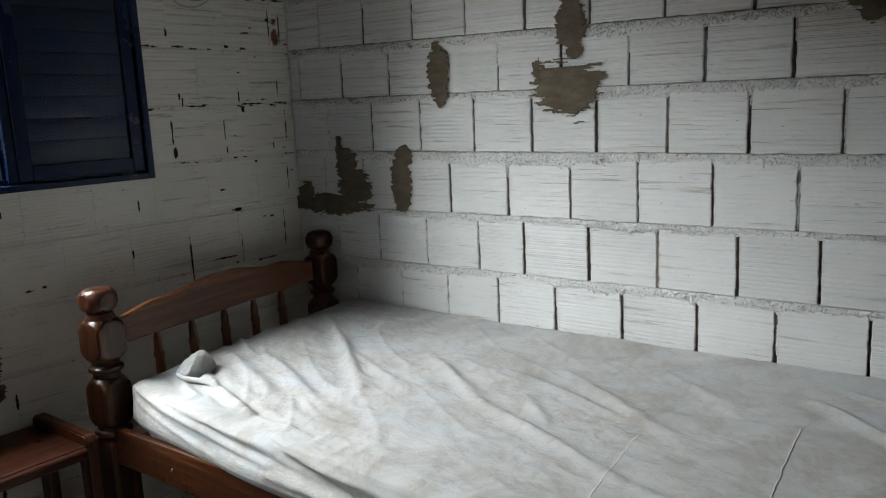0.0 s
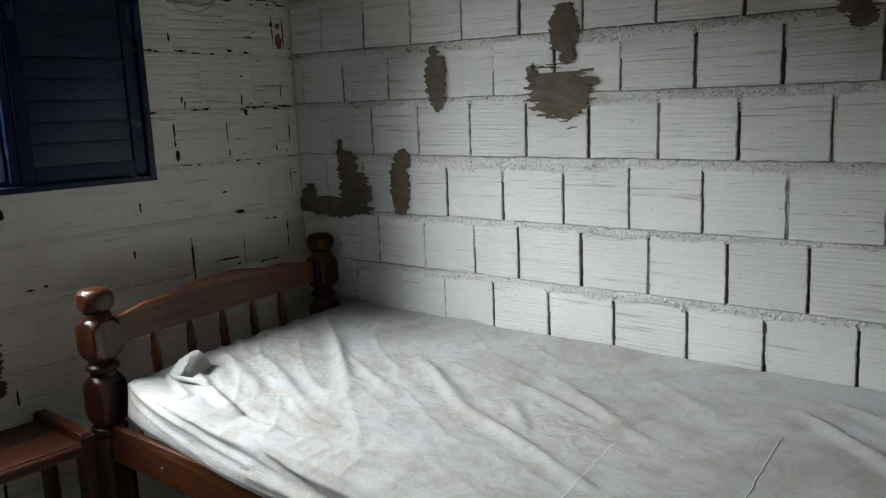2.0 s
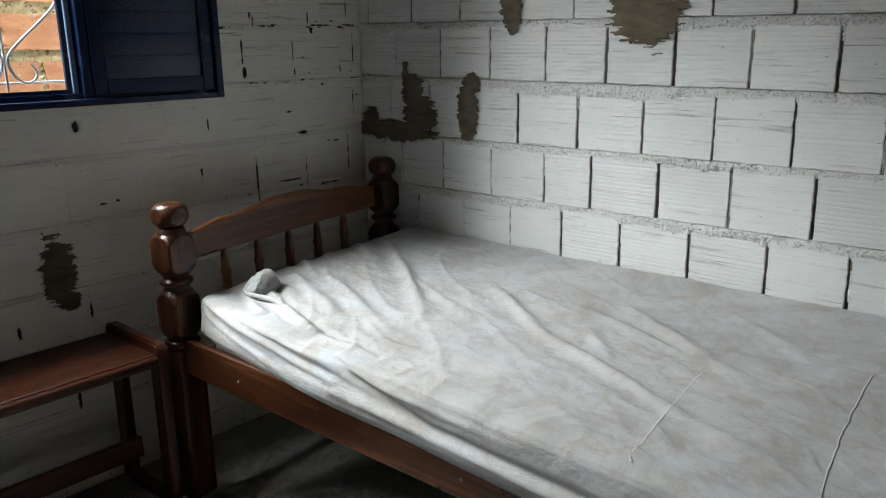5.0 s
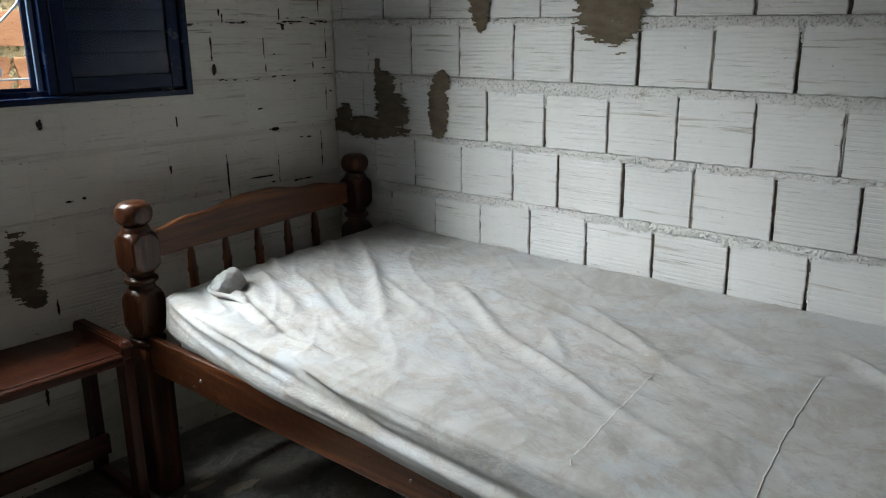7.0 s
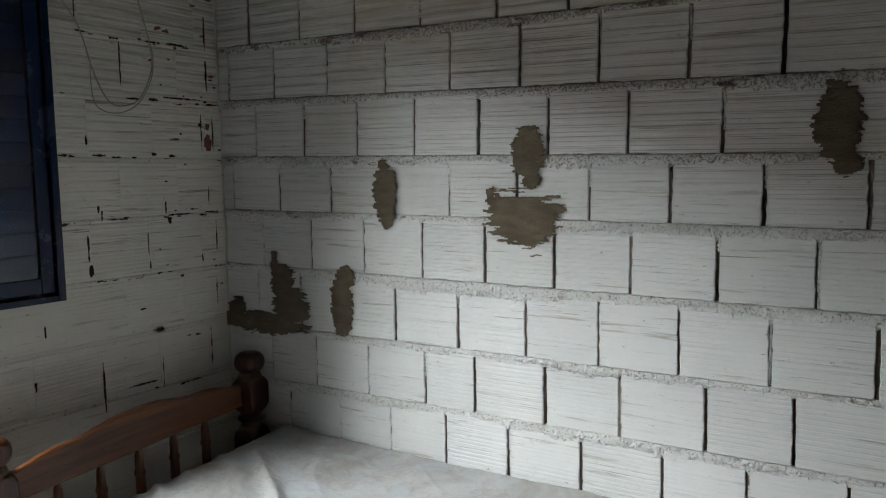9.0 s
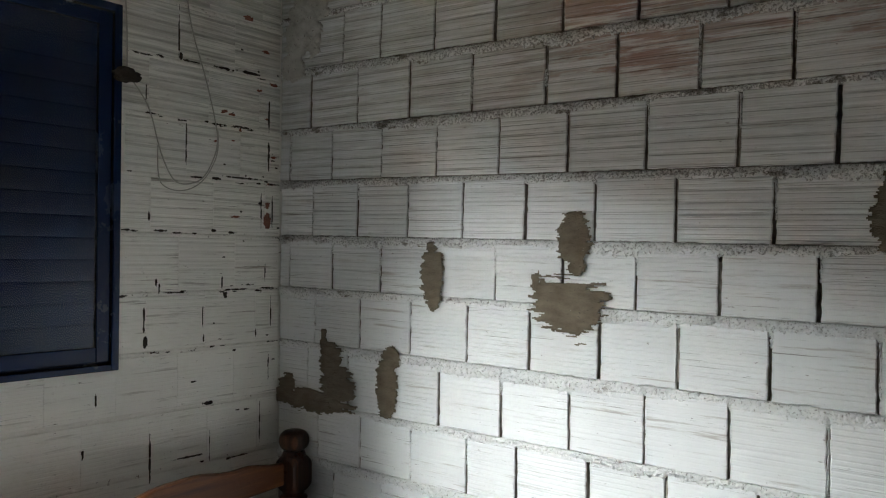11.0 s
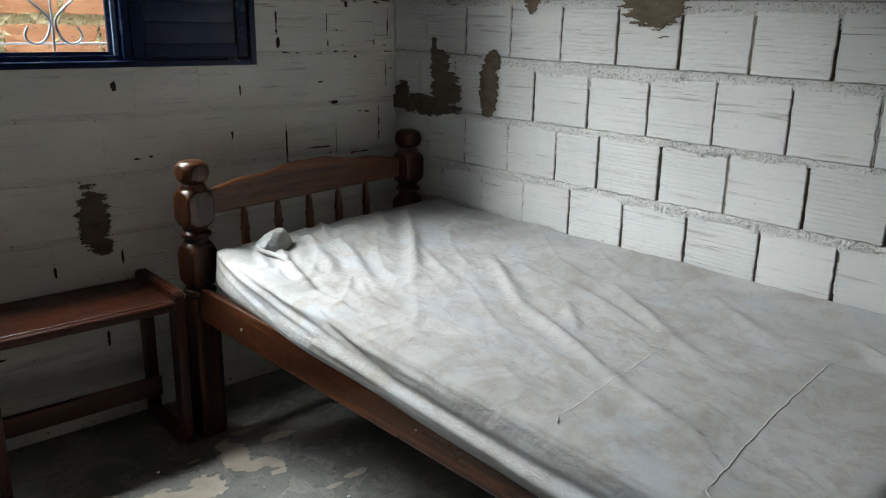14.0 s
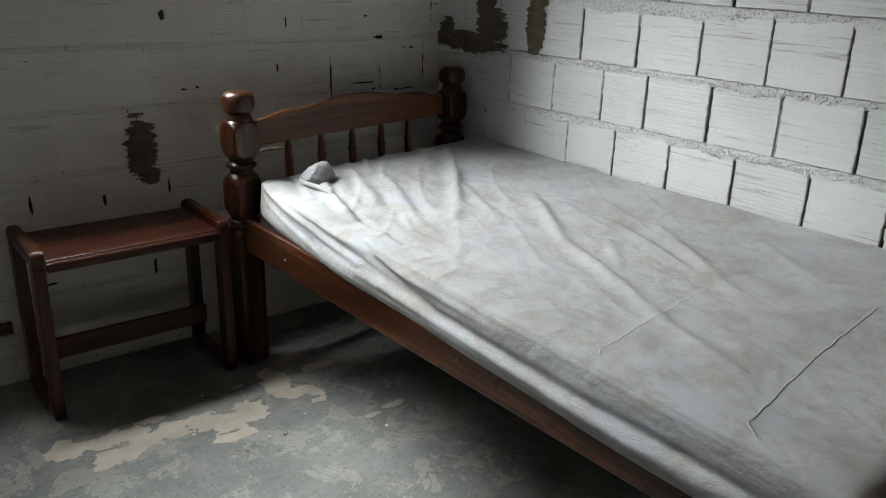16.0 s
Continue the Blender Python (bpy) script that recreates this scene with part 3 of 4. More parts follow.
# fitted sheet
RIDGES = [  # x0, y0, x1, y1, width, height
    (1.76, 2.41, 1.26, 1.80, 0.028, 0.017), (1.31, 2.26, 1.11, 1.79, 0.026, 0.016), (1.60, 1.81, 1.36, 1.44, 0.030, 0.018),
    (1.36, 1.44, 1.15, 0.94, 0.026, 0.015), (1.66, 1.33, 1.41, 0.92, 0.030, 0.016), (1.59, 1.46, 1.44, 1.03, 0.022, 0.009),
    (1.45, 1.35, 1.33, 1.21, 0.020, 0.009), (1.43, 2.58, 1.30, 2.34, 0.024, 0.014), (1.60, 2.60, 1.46, 2.44, 0.026, 0.012),
    (1.70, 2.57, 1.57, 2.31, 0.030, 0.012), (1.15, 0.94, 1.08, 0.71, 0.030, 0.009), (1.50, 1.02, 1.62, 0.45, 0.035, 0.012),
    (1.77, 0.66, 1.53, 0.36, 0.028, 0.020), (1.87, 0.60, 1.75, 0.36, 0.025, 0.016), (1.48, 2.02, 1.30, 1.62, 0.024, 0.008),
    (1.22, 2.10, 1.04, 1.72, 0.020, 0.008), (1.80, 1.10, 1.62, 0.80, 0.035, 0.010), (1.05, 2.30, 0.98, 1.95, 0.018, 0.010)]


def sheet_height(x, y):
    z = 0.690 + 0.028 * (x - 0.95) + (0.020 - 0.012 * max(0, x - 1.3)) * min(1, max(0, (y - 1.9) / 0.5)) - 0.026 * max(0, 1.1 - y) * (1.9 - x)
    for x0, y0, x1, y1, w, h in RIDGES:
        dx, dy = x1 - x0, y1 - y0
        f = max(0, min(1, ((x - x0) * dx + (y - y0) * dy) / (dx * dx + dy * dy)))
        d = math.hypot(x - x0 - f * dx, y - y0 - f * dy)
        taper = 0.35 + 0.65 * math.sin(math.pi * min(0.95, max(0.05, f)))
        wob = d + 0.008 * n3(x * 9, y * 9, 4)
        z += 0.72 * h * taper * (math.exp(-(wob / (0.7 * w)) ** 2) - 0.35 * math.exp(-((wob - 1.5 * w) / w) ** 2))
    along, across = x * 0.55 + y * 0.83, x * 0.83 - y * 0.55
    r = 1 - abs(n3(across * 7.0, along * 1.8, 2.0)) * 2
    z += 0.0045 * max(0, r) ** 4 * min(1, max(0.25, (y - 0.5)))
    small = 1 - abs(n3(across * 17 + 0.8 * n3(x * 6, y * 6, 1), along * 5.5, 12.0)) * 2
    z += 0.0030 * max(0, small) ** 3 * min(1.0, max(0.2, 0.5 + 1.2 * n3(x * 2.6, y * 2.6, 21)))
    z += 0.004 * n3(x * 5, y * 4, 8) + 0.0032 * n3(x * 15, y * 11, 3) + 0.0011 * n3(x * 34, y * 26, 6)
    return z


CORNER_FOLDS = ((1.13, 2.42, 1.035, 2.20, 0.015, 0.013), (1.035, 2.20, 0.965, 1.96, 0.016, 0.012), (0.965, 1.96, 0.945, 1.70, 0.016, 0.009), (1.03, 2.42, 0.96, 2.20, 0.013, 0.009), (1.24, 2.36, 1.12, 2.05, 0.020, 0.009))


SIDE_FOLDS = ((2.46, 0.682, 1.45, 0.595, 0.0060), (2.40, 0.640, 1.90, 0.575, 0.0035), (2.44, 0.692, 1.15, 0.645, 0.0045), (1.70, 0.600, 0.60, 0.580, 0.004))


def build_sheet():
    y0, y1, ny, nx = 0.315, 2.50, 320, 150
    side = [(0.900, 0.515), (0.886, 0.535), (0.872, 0.552), (0.862, 0.572), (0.860, 0.590), (0.861, 0.606), (0.863, 0.622), (0.865, 0.640), (0.866, 0.657), (0.869, 0.672), (0.877, 0.682), (0.896, 0.688), (0.928, 0.690)]
    dense = []
    for (xa, za), (xb, zb) in zip(side, side[1:]):
        dense += [(xa + (xb - xa) * q / 4, za + (zb - za) * q / 4) for q in range(4)]
    side = dense + [side[-1]]
    verts, faces, width = [], [], len(side) + nx + 1

    def skew(x, y):
        f = min(1.0, max(0.0, (y - 1.8) / 0.7))
        return y + 0.085 * (x - 0.9) * f * f - 0.052 * min(1.0, max(0.0, (1.12 - x) / 0.24)) * f * f
    for j in range(ny + 1):
        y = y0 + (y1 - y0) * j / ny
        head = max(0.0, (y - 2.462) / 0.040)
        foot = max(0.0, (0.40 - y) / 0.085)
        fall = (1 - math.sqrt(max(0, 1 - min(1, head) ** 2))) * 0.10 + (1 - math.sqrt(max(0, 1 - min(1, foot) ** 2))) * 0.11
        groove = min(1.0, max(0.0, (2.15 - y) / 0.4))
        for k, (x, z) in enumerate(side):
            corner = min(1.0, max(0.0, (y - 2.05) / 0.40))
            xx = x + 0.006 * n3(y * 3.0, z * 9, 1) - 0.005 * (y - 1.4) + 0.024 * corner * corner + 0.022 * max(0.0, (y - 2.40) / 0.10) ** 2
            for ya, za, yb, zb, h in SIDE_FOLDS:
                if yb < y < ya + 0.05:
                    line = za + (zb - za) * (ya - y) / (ya - yb)
                    end = min(1.0, (y - yb) / 0.15)
                    xx -= h * end * (math.exp(-((z - line) / 0.010) ** 2) - 0.6 * math.exp(-((z - line - 0.017) / 0.009) ** 2))
            deep = math.exp(-((z - 0.608 - 0.20 * max(0.0, y - 1.42)) / 0.013) ** 2)
            low = 1.0 if z < 0.60 else max(0.0, 1 - (z - 0.60) / 0.02)
            xx += (0.012 * deep - 0.009 * low) * groove
            f = k / (len(side) - 1)
            z += 0.006 * n3(y * 2.3, 3, 3) * low + 0.040 * (y - 1.50) * (1 - f) ** 0.6
            z += (sheet_height(0.95, y) - 0.688) * f * f
            verts.append((xx, skew(xx, y), z - fall * min(1, f * 1.2)))
        for i in range(nx + 1):
            f = i / nx
            x = 0.955 + (1.982 - 0.955) * f
            z = sheet_height(x, y)
            # long folds from the knot to the room side
            for xa, ya, xb, yb, w, h in CORNER_FOLDS:
                dx, dy = xb - xa, yb - ya
                g = max(0, min(1, ((x - xa) * dx + (y - ya) * dy) / (dx * dx + dy * dy)))
                d = math.hypot(x - xa - g * dx, y - ya - g * dy)
                z += 0.7 * h * (math.exp(-(d / w) ** 2) - 0.5 * math.exp(-((d - 1.9 * w) / (0.9 * w)) ** 2))
            edge = max(0.0, (x - 1.90) / 0.082)
            z += 0.012 * edge * edge
            verts.append((x, skew(x, y), z - fall))
    for j in range(ny):
        for i in range(width - 1):
            a = j * width + i
            faces.append((a, a + 1, a + width + 1, a + width))
    me = bpy.data.meshes.new("bed_sheet")
    me.from_pydata(verts, [], faces)
    me.materials.append(M_LINEN)
    ob = new("bed_sheet", me)
    return soften(ob)


sheet = tagged(build_sheet(), "crumpled stained white fitted sheet stretched over the mattress", "bed sheet")
solid = sheet.modifiers.new("thickness", "SOLIDIFY")
solid.thickness, solid.offset = 0.003, -1


def on_sheet(x, y, lift=0.0):
    return (x, y, sheet_height(max(x, 0.95), y) + lift)


def seam(points, label, half, lift, mat, back=0.0):
    """A flat strip of stitching that lies on the sheet along a line."""
    line = []
    for (xa, ya), (xb, yb) in zip(points, points[1:]):
        for i in range(12):
            f = i / 12
            x, y = xa + (xb - xa) * f, ya + (yb - ya) * f
            line.append(Vector((x + 0.003 * n3(x * 40, y * 40, 1), y + back + 0.005 * n3(x * 22, 2, y * 22) + 0.0015 * n3(x * 90, 5, y * 90))))
    bm, rows = bmesh.new(), []
    for i, p in enumerate(line):
        d = (line[min(i + 1, len(line) - 1)] - line[max(i - 1, 0)]).normalized()
        side = Vector((-d.y, d.x))
        w = half * (1 + 0.5 * n3(p.x * 60, p.y * 60, 3))
        rows.append([bm.verts.new(on_sheet(*(p + side * w * q), lift * h)) for q, h in ((-1, 0.35), (-0.4, 1.0), (0.4, 1.0), (1, 0.35))])
    for a, b in zip(rows, rows[1:]):
        for k in range(3):
            bm.faces.new((a[k], a[k + 1], b[k + 1], b[k]))
    bmesh.ops.recalc_face_normals(bm, faces=bm.faces)
    return soften(part("seam", bm, mat, sheet, label))


SEAM_A = [(0.910, 0.918), (0.930, 0.934), (0.985, 0.937), (1.123, 0.952), (1.24, 0.968), (1.389, 0.982)]
SEAM_B = [(0.905, 0.556), (0.925, 0.580), (0.990, 0.594), (1.152, 0.617), (1.275, 0.634), (1.463, 0.652), (1.61, 0.655)]
seam(SEAM_A, "raised stitched seam", 0.0022, 0.0012, M_THREAD, -0.001)
seam(SEAM_B, "raised stitched seam", 0.0020, 0.0012, M_THREAD, 0.0018)
# thin grey strip paints the shade beside the second seam
seam(SEAM_B, "grey strip painted as the shade along the seam's open edge", 0.0007, 0.0010, M_SEAM_SHADE)

# knotted sheet corner
bm = bmesh.new()
bmesh.ops.create_icosphere(bm, subdivisions=5, radius=1)
for v in bm.verts:
    c = v.co.copy()
    k = 1 + 0.10 * n3(c.x * 1.6, c.y * 1.6, c.z * 1.6) + 0.06 * n3(c.x * 5, c.y * 5, c.z * 5 + 3)
    pull = 1 + 0.16 * max(0, c.x * 0.2 - c.y * 0.3 + c.z * 0.6)
    v.co = Vector((c.x * 0.082, c.y * 0.050, max(-0.55, c.z) * 0.060)) * k * pull
knot = soften(tagged(part("cloth_knot", bm, M_LINEN, sheet), "bunched corner of the white sheet"))
knot.matrix_basis = pose(1.082, 2.362, 0.712, 6, -8, 24) @ Matrix.Scale(0.93, 4)
tube("hem", [on_sheet(1.085, 2.425, 0.010), on_sheet(1.025, 2.385, 0.014), on_sheet(1.005, 2.325, 0.012), on_sheet(1.025, 2.265, 0.009), on_sheet(1.03, 2.19, 0.005), on_sheet(1.01, 2.06, -0.022)], 0.0085, M_LINEN, sheet, "rolled hem of the sheet")


# ---- side table ----
def side_table():
    x0, x1, y0, y1 = 0.164, 0.797, 2.485, 2.835
    t = empty("side_table", (x0, y0, 0), "dark reddish-brown wooden bedside table with sled legs", "table")

    def add(name, bm, mat, label=""):
        ob = part(name, bm, mat, t, label)
        ob.matrix_basis = Matrix.Translation(-t.location)
        return ob
    for xa in (x0, x1 - 0.036):
        add("front_leg", boxed((xa, y0, 0.036), (xa + 0.036, y0 + 0.062, 0.530), 0.006), M_MAHOG[2])
        add("back_leg", boxed((xa, y1 - 0.062, 0.036), (xa + 0.036, y1, 0.530), 0.006), M_MAHOG[2])
        bm = bmesh.new()
        prof = []
        r = 0.026
        for q in range(7):
            a = radians(180 - 90 * q / 6)
            prof.append((y0 - 0.002 + r + r * math.cos(a), 0.555 + r * math.sin(a)))
        for q in range(7):
            a = radians(90 - 90 * q / 6)
            prof.append((y1 + 0.002 - r + r * math.cos(a), 0.555 + r * math.sin(a)))
        prof += [(y1 + 0.002, 0.529), (y0 - 0.002, 0.529)]
        ring = [[bm.verts.new((x, y, z)) for y, z in prof] for x in (xa - 0.001, xa + 0.037)]
        for k in range(len(prof)):
            k2 = (k + 1) % len(prof)
            bm.faces.new((ring[0][k], ring[0][k2], ring[1][k2], ring[1][k]))
        bm.faces.new(ring[0])
        bm.faces.new(ring[1][::-1])
        bmesh.ops.recalc_face_normals(bm, faces=bm.faces)
        es = [e for e in bm.edges if abs(e.verts[0].co.x - e.verts[1].co.x) < 1e-5]
        bmesh.ops.bevel(bm, geom=es, offset=0.005, segments=2, affect="EDGES")
        add("arm_rail", bm, M_MAHOG[1])
        add("runner", boxed((xa, y0, 0.0), (xa + 0.036, y1, 0.037), 0.006), M_MAHOG[1])
    add("tabletop", boxed((x0 + 0.035, y0 + 0.012, 0.528), (x1 - 0.035, y1 - 0.01, 0.548), 0.004), M_MAHOG[0])
    add("front_edge", boxed((x0 + 0.035, y0 - 0.012, 0.513), (x1 - 0.035, y0 + 0.014, 0.546), 0.010, 4), M_MAHOG[0], "rounded front edge of the tabletop")
    add("stretcher", boxed((x0 + 0.034, 2.66, 0.135), (x1 - 0.034, 2.682, 0.207), 0.004), M_MAHOG[0])
    return t


side_table()
batten = tagged(part("wall_batten", boxed((-0.45, NY - 0.0225, 0.195), (0.135, NY - 0.004, 0.237), 0.003), M_PINE[0], None), "short brown wooden batten fixed to the wall", "batten")

# ---- window ----
window = empty("window_1", (WIN[1], NY, WIN[2]), "dark blue steel window with louvred leaf and open middle", "window", kind="structure")


def win_part(name, bm, mat=M_BLUE, parent=window, label=""):
    ob = part(name, bm, mat, parent, label)
    if parent is window:
        ob.matrix_basis = Matrix.Translation(-window.location)
    return ob


XA, XB, ZA, ZB = WIN
fy0, fy1 = NY - 0.022, NY + 0.075
win_part("window_frame", boxed((XB - 0.026, fy0, ZA), (XB, fy1, ZB), 0.003))
win_part("window_frame", boxed((XA, fy0, ZA), (XA + 0.026, fy1, ZB), 0.003))
win_part("window_frame", boxed((XA + 0.026, fy0, ZB - 0.026), (XB - 0.026, fy1, ZB), 0.003))
win_part("window_sill", boxed((XA + 0.026, fy0, ZA), (XB - 0.026, fy1, ZA + 0.022), 0.003))
win_part("track", boxed((XA + 0.026, NY + 0.016, ZA + 0.022), (XB - 0.026, NY + 0.020, ZA + 0.040), 0.001))
win_part("track", boxed((XA + 0.026, NY + 0.048, ZA + 0.022), (XB - 0.026, NY + 0.052, ZA + 0.052), 0.001))


def louvre_leaf(xa, xb, y):
    leaf = win_part("louvred_leaf", boxed((xa, y, ZA + 0.030), (xa + 0.045, y + 0.040, ZB - 0.030), 0.003), M_BLUE, window, "dark blue louvred steel leaf")

    def add(name, bm, label="", mat=M_BLUE):
        return part(name, bm, mat, leaf, label)
    add("stile", boxed((xb - 0.045, y, ZA + 0.030), (xb, y + 0.040, ZB - 0.030), 0.003))
    for z0, z1 in ((ZA + 0.030, ZA + 0.080), (ZB - 0.075, ZB - 0.030)):
        add("leaf_rail", boxed((xa + 0.045, y + 0.001, z0), (xb - 0.045, y + 0.039, z1), 0.003))
    for z0, z1 in ((ZA + 0.080, ZB - 0.075),):
        count = int(round((z1 - z0) / 0.072))
        step = (z1 - z0) / count
        for i in range(count):
            zc = z0 + (i + 0.5) * step
            bm, rows = bmesh.new(), []
            for k in range(9):
                q = k / 4 - 1
                rows.append([bm.verts.new((x, -0.0065 * (1 - q * q) + t, 0.043 * q)) for t in (0.0, 0.002) for x in (xa + 0.044, xb - 0.044)])
            for a, c in zip(rows, rows[1:]):
                bm.faces.new((a[0], a[1], c[1], c[0]))
                bm.faces.new((a[2], c[2], c[3], a[3]))
            for a, c in ((rows[0], -1), (rows[-1], 1)):
                bm.faces.new((a[0], a[1], a[3], a[2]))
            bmesh.ops.recalc_face_normals(bm, faces=bm.faces)
            bmesh.ops.transform(bm, matrix=Matrix.Translation((0, y + 0.026, zc)) @ Matrix.Rotation(radians(2.2), 4, "X"), verts=bm.verts)
            soften(add("slat", bm, "", M_SLAT))
    pane = part("pane", boxed((xa + 0.044, y + 0.006, ZA + 0.079), (xb - 0.044, y + 0.009, ZB - 0.074)), M_GLASS, leaf, "dusty clear glass pane over the louvres")
    pane.visible_shadow = False
    return leaf


louvre_leaf(0.828, XB - 0.028, NY - 0.008)
louvre_leaf(XA + 0.028, XA + 0.50, NY - 0.008)
# parked sliding leaf stiles
win_part("stile", boxed((0.798, NY + 0.003, ZA + 0.026), (0.8285, NY + 0.026, ZB - 0.026), 0.003))
win_part("stile", boxed((0.776, NY + 0.030, ZA + 0.040), (0.792, NY + 0.044, ZB - 0.026), 0.003), M_BLUEL, window, "steel edge with its glare painted pale blue")
win_part("stile", boxed((0.766, NY + 0.054, ZA + 0.040), (0.830, NY + 0.070, ZB - 0.026), 0.003))
win_part("latch", boxed((0.770, NY - 0.016, 1.845), (0.835, NY + 0.004, 1.862), 0.003), M_BLUE, window, "small steel latch")
win_part("latch", boxed((0.812, NY - 0.022, 1.80), (0.824, NY + 0.004, 1.94), 0.003), M_BLUE, window, "worn steel latch plate")

# scrolled window grille
grille = empty("window_grille", (0.3, NY + 0.09, ZA), "silver-painted steel window grille with scrolls", "grille")
GY = NY + 0.092


def bar(name, pts, r=0.0042):
    ob = tube(name, [(x, GY + dy, z) for x, dy, z in pts], r, M_STEEL, grille)
    ob.matrix_basis = Matrix.Translation(-grille.location)
    return ob


for z in (1.388, 1.735, 1.83, 2.00, 2.12, 2.42):
    bar("cross_bar", [(XA + 0.03, 0.004, z), (0.3, 0.004, z), (0.806, 0.004, z)], 0.0035)
bar("upright", [(0.806, -0.012, 1.34), (0.806, -0.012, 1.9), (0.806, -0.012, 2.5)], 0.006)
for x in (-0.6, -0.4, -0.2, 0.0, 0.2, 0.4, 0.6):
    bar("upright", [(x, 0, 1.345), (x, 0, 1.9), (x, 0, 2.5)], 0.004)


def scrolls(cx, z0, up):
    for s in (-1, 1):
        pts = []
        for q in range(10):
            a = radians(-200 + 200 * q / 9 + 20)
            pts.append((cx + s * (0.050 + 0.038 * math.cos(a)), -0.007, z0 + up * (0.028 + 0.034 * math.sin(a))))
        lower = [(cx + s * 0.078, -0.007, z0 + up * 0.056), (cx + s * 0.094, -0.007, z0 + up * 0.036), (cx + s * 0.086, -0.007, z0 + up * 0.008), (cx + s * 0.055, -0.007, z0 - up * 0.004), (cx + s * 0.024, -0.007, z0 + up * 0.014), (cx + s * 0.006, -0.007, z0 + up * 0.062)]
        rise = [(cx + s * 0.012, -0.007, z0 + up * 0.090), (cx + s * 0.060, -0.007, z0 + up * 0.135), (cx + s * 0.125, -0.007, z0 + up * 0.19), (cx + s * 0.185, -0.007, z0 + up * 0.25), (cx + s * 0.190, -0.007, z0 + up * 0.31), (cx + s * 0.145, -0.007, z0 + up * 0.345), (cx + s * 0.10, -0.007, z0 + up * 0.33), (cx + s * 0.085, -0.007, z0 + up * 0.29), (cx + s * 0.11, -0.007, z0 + up * 0.265)]
        bar("scroll", lower + rise, 0.0042)


for cx in (-0.2, 0.2, 0.6):
    scrolls(cx, 1.388, 1)
    scrolls(cx, 2.42, -1)

# wire hanging by the window
wire = tube("wall_wire", [(1.305, NY - 0.03, 2.33), (1.335, NY - 0.012, 2.300), (1.390, NY - 0.010, 2.240), (1.418, NY - 0.010, 2.183), (1.443, NY - 0.010, 2.085), (1.475, NY - 0.010, 2.007), (1.511, NY - 0.010, 1.957), (1.562, NY - 0.010, 1.953), (1.629, NY - 0.010, 1.978), (1.680, NY - 0.010, 2.072), (1.690, NY - 0.010, 2.138), (1.677, NY - 0.010, 2.202), (1.649, NY - 0.010, 2.305), (1.616, NY - 0.010, 2.406), (1.577, NY - 0.010, 2.504), (1.548, NY - 0.010, 2.64), (1.53, NY - 0.010, 2.90)], 0.0024, M_WIRE, None)
tagged(wire, "thin grey electric wire looped on the wall", "wire", "loose wall wires")
wire2 = tube("wall_wire", [(1.443, NY - 0.008, 2.085), (1.437, NY - 0.008, 1.962), (1.489, NY - 0.008, 1.930), (1.547, NY - 0.008, 1.929), (1.606, NY - 0.008, 1.953), (1.655, NY - 0.008, 2.004), (1.700, NY - 0.008, 2.10), (1.690, NY - 0.008, 2.17)], 0.0020, M_WIRE, None)
tagged(wire2, "thin grey electric wire looped on the wall", "wire", "loose wall wires")
wire3 = tube("wall_wire", [(1.315, NY - 0.008, 2.58), (1.325, NY - 0.010, 2.45), (1.318, NY - 0.018, 2.32)], 0.0024, M_WIRE, None)
tagged(wire3, "thin grey electric wire beside the window", "wire", "loose wall wires")
bm = bmesh.new()
bmesh.ops.create_icosphere(bm, subdivisions=3, radius=1)
for v in bm.verts:
    k = 1 + 0.5 * n3(v.co.x * 2, v.co.y * 2, v.co.z * 2 + 4)
    v.co = Vector((v.co.x * 0.055, v.co.y * 0.016, v.co.z * 0.024)) * k
clip = tagged(part("wire_clip", bm, M_DARK, None), "dark lump of tape holding the wire at the window", "clip")
clip.location = (1.312, NY - 0.030, 2.305)

# ---- outside ----
ground = tagged(part("ground", boxed((-40, NY + 0.1405, -0.30), (40, 60, -0.13)), M_EARTH, None), "bare earth ground outside the house", "ground", kind="structure")
OY = 3.60
outer = tagged(part("wall_outside", boxed((-3.0, OY + 0.014, -0.13), (3.2, OY + 0.16, 2.28)), M_OUTMORTAR, None), "rough orange brick boundary wall with mossy mortar", "wall", kind="structure")

verts, faces, nx, nz = [], [], 320, 120
for i in range(nx + 1):
    for j in range(nz + 1):
        x, z = -1.3 + 3.8 * i / nx, 0.85 + 1.42 * j / nz
        d = 0.010 * n3(x * 14, 0.0, z * 22) + 0.010 * n3(x * 40, 3.0, z * 46) + 0.006 * n3(x * 95, 5.0, z * 95)
        verts.append((x, OY + 0.004 - d, z))
for i in range(nx):
    for j in range(nz):
        a = i * (nz + 1) + j
        faces.append((a, a + nz + 1, a + nz + 2, a + 1))
me = bpy.data.meshes.new("mortar_face")
me.from_pydata(verts, [], faces)
me.materials.append(M_OUTMORTAR)
new("mortar_face", me).parent = outer

# ---- pieces of the walls, last ----
rng = random.Random(7)


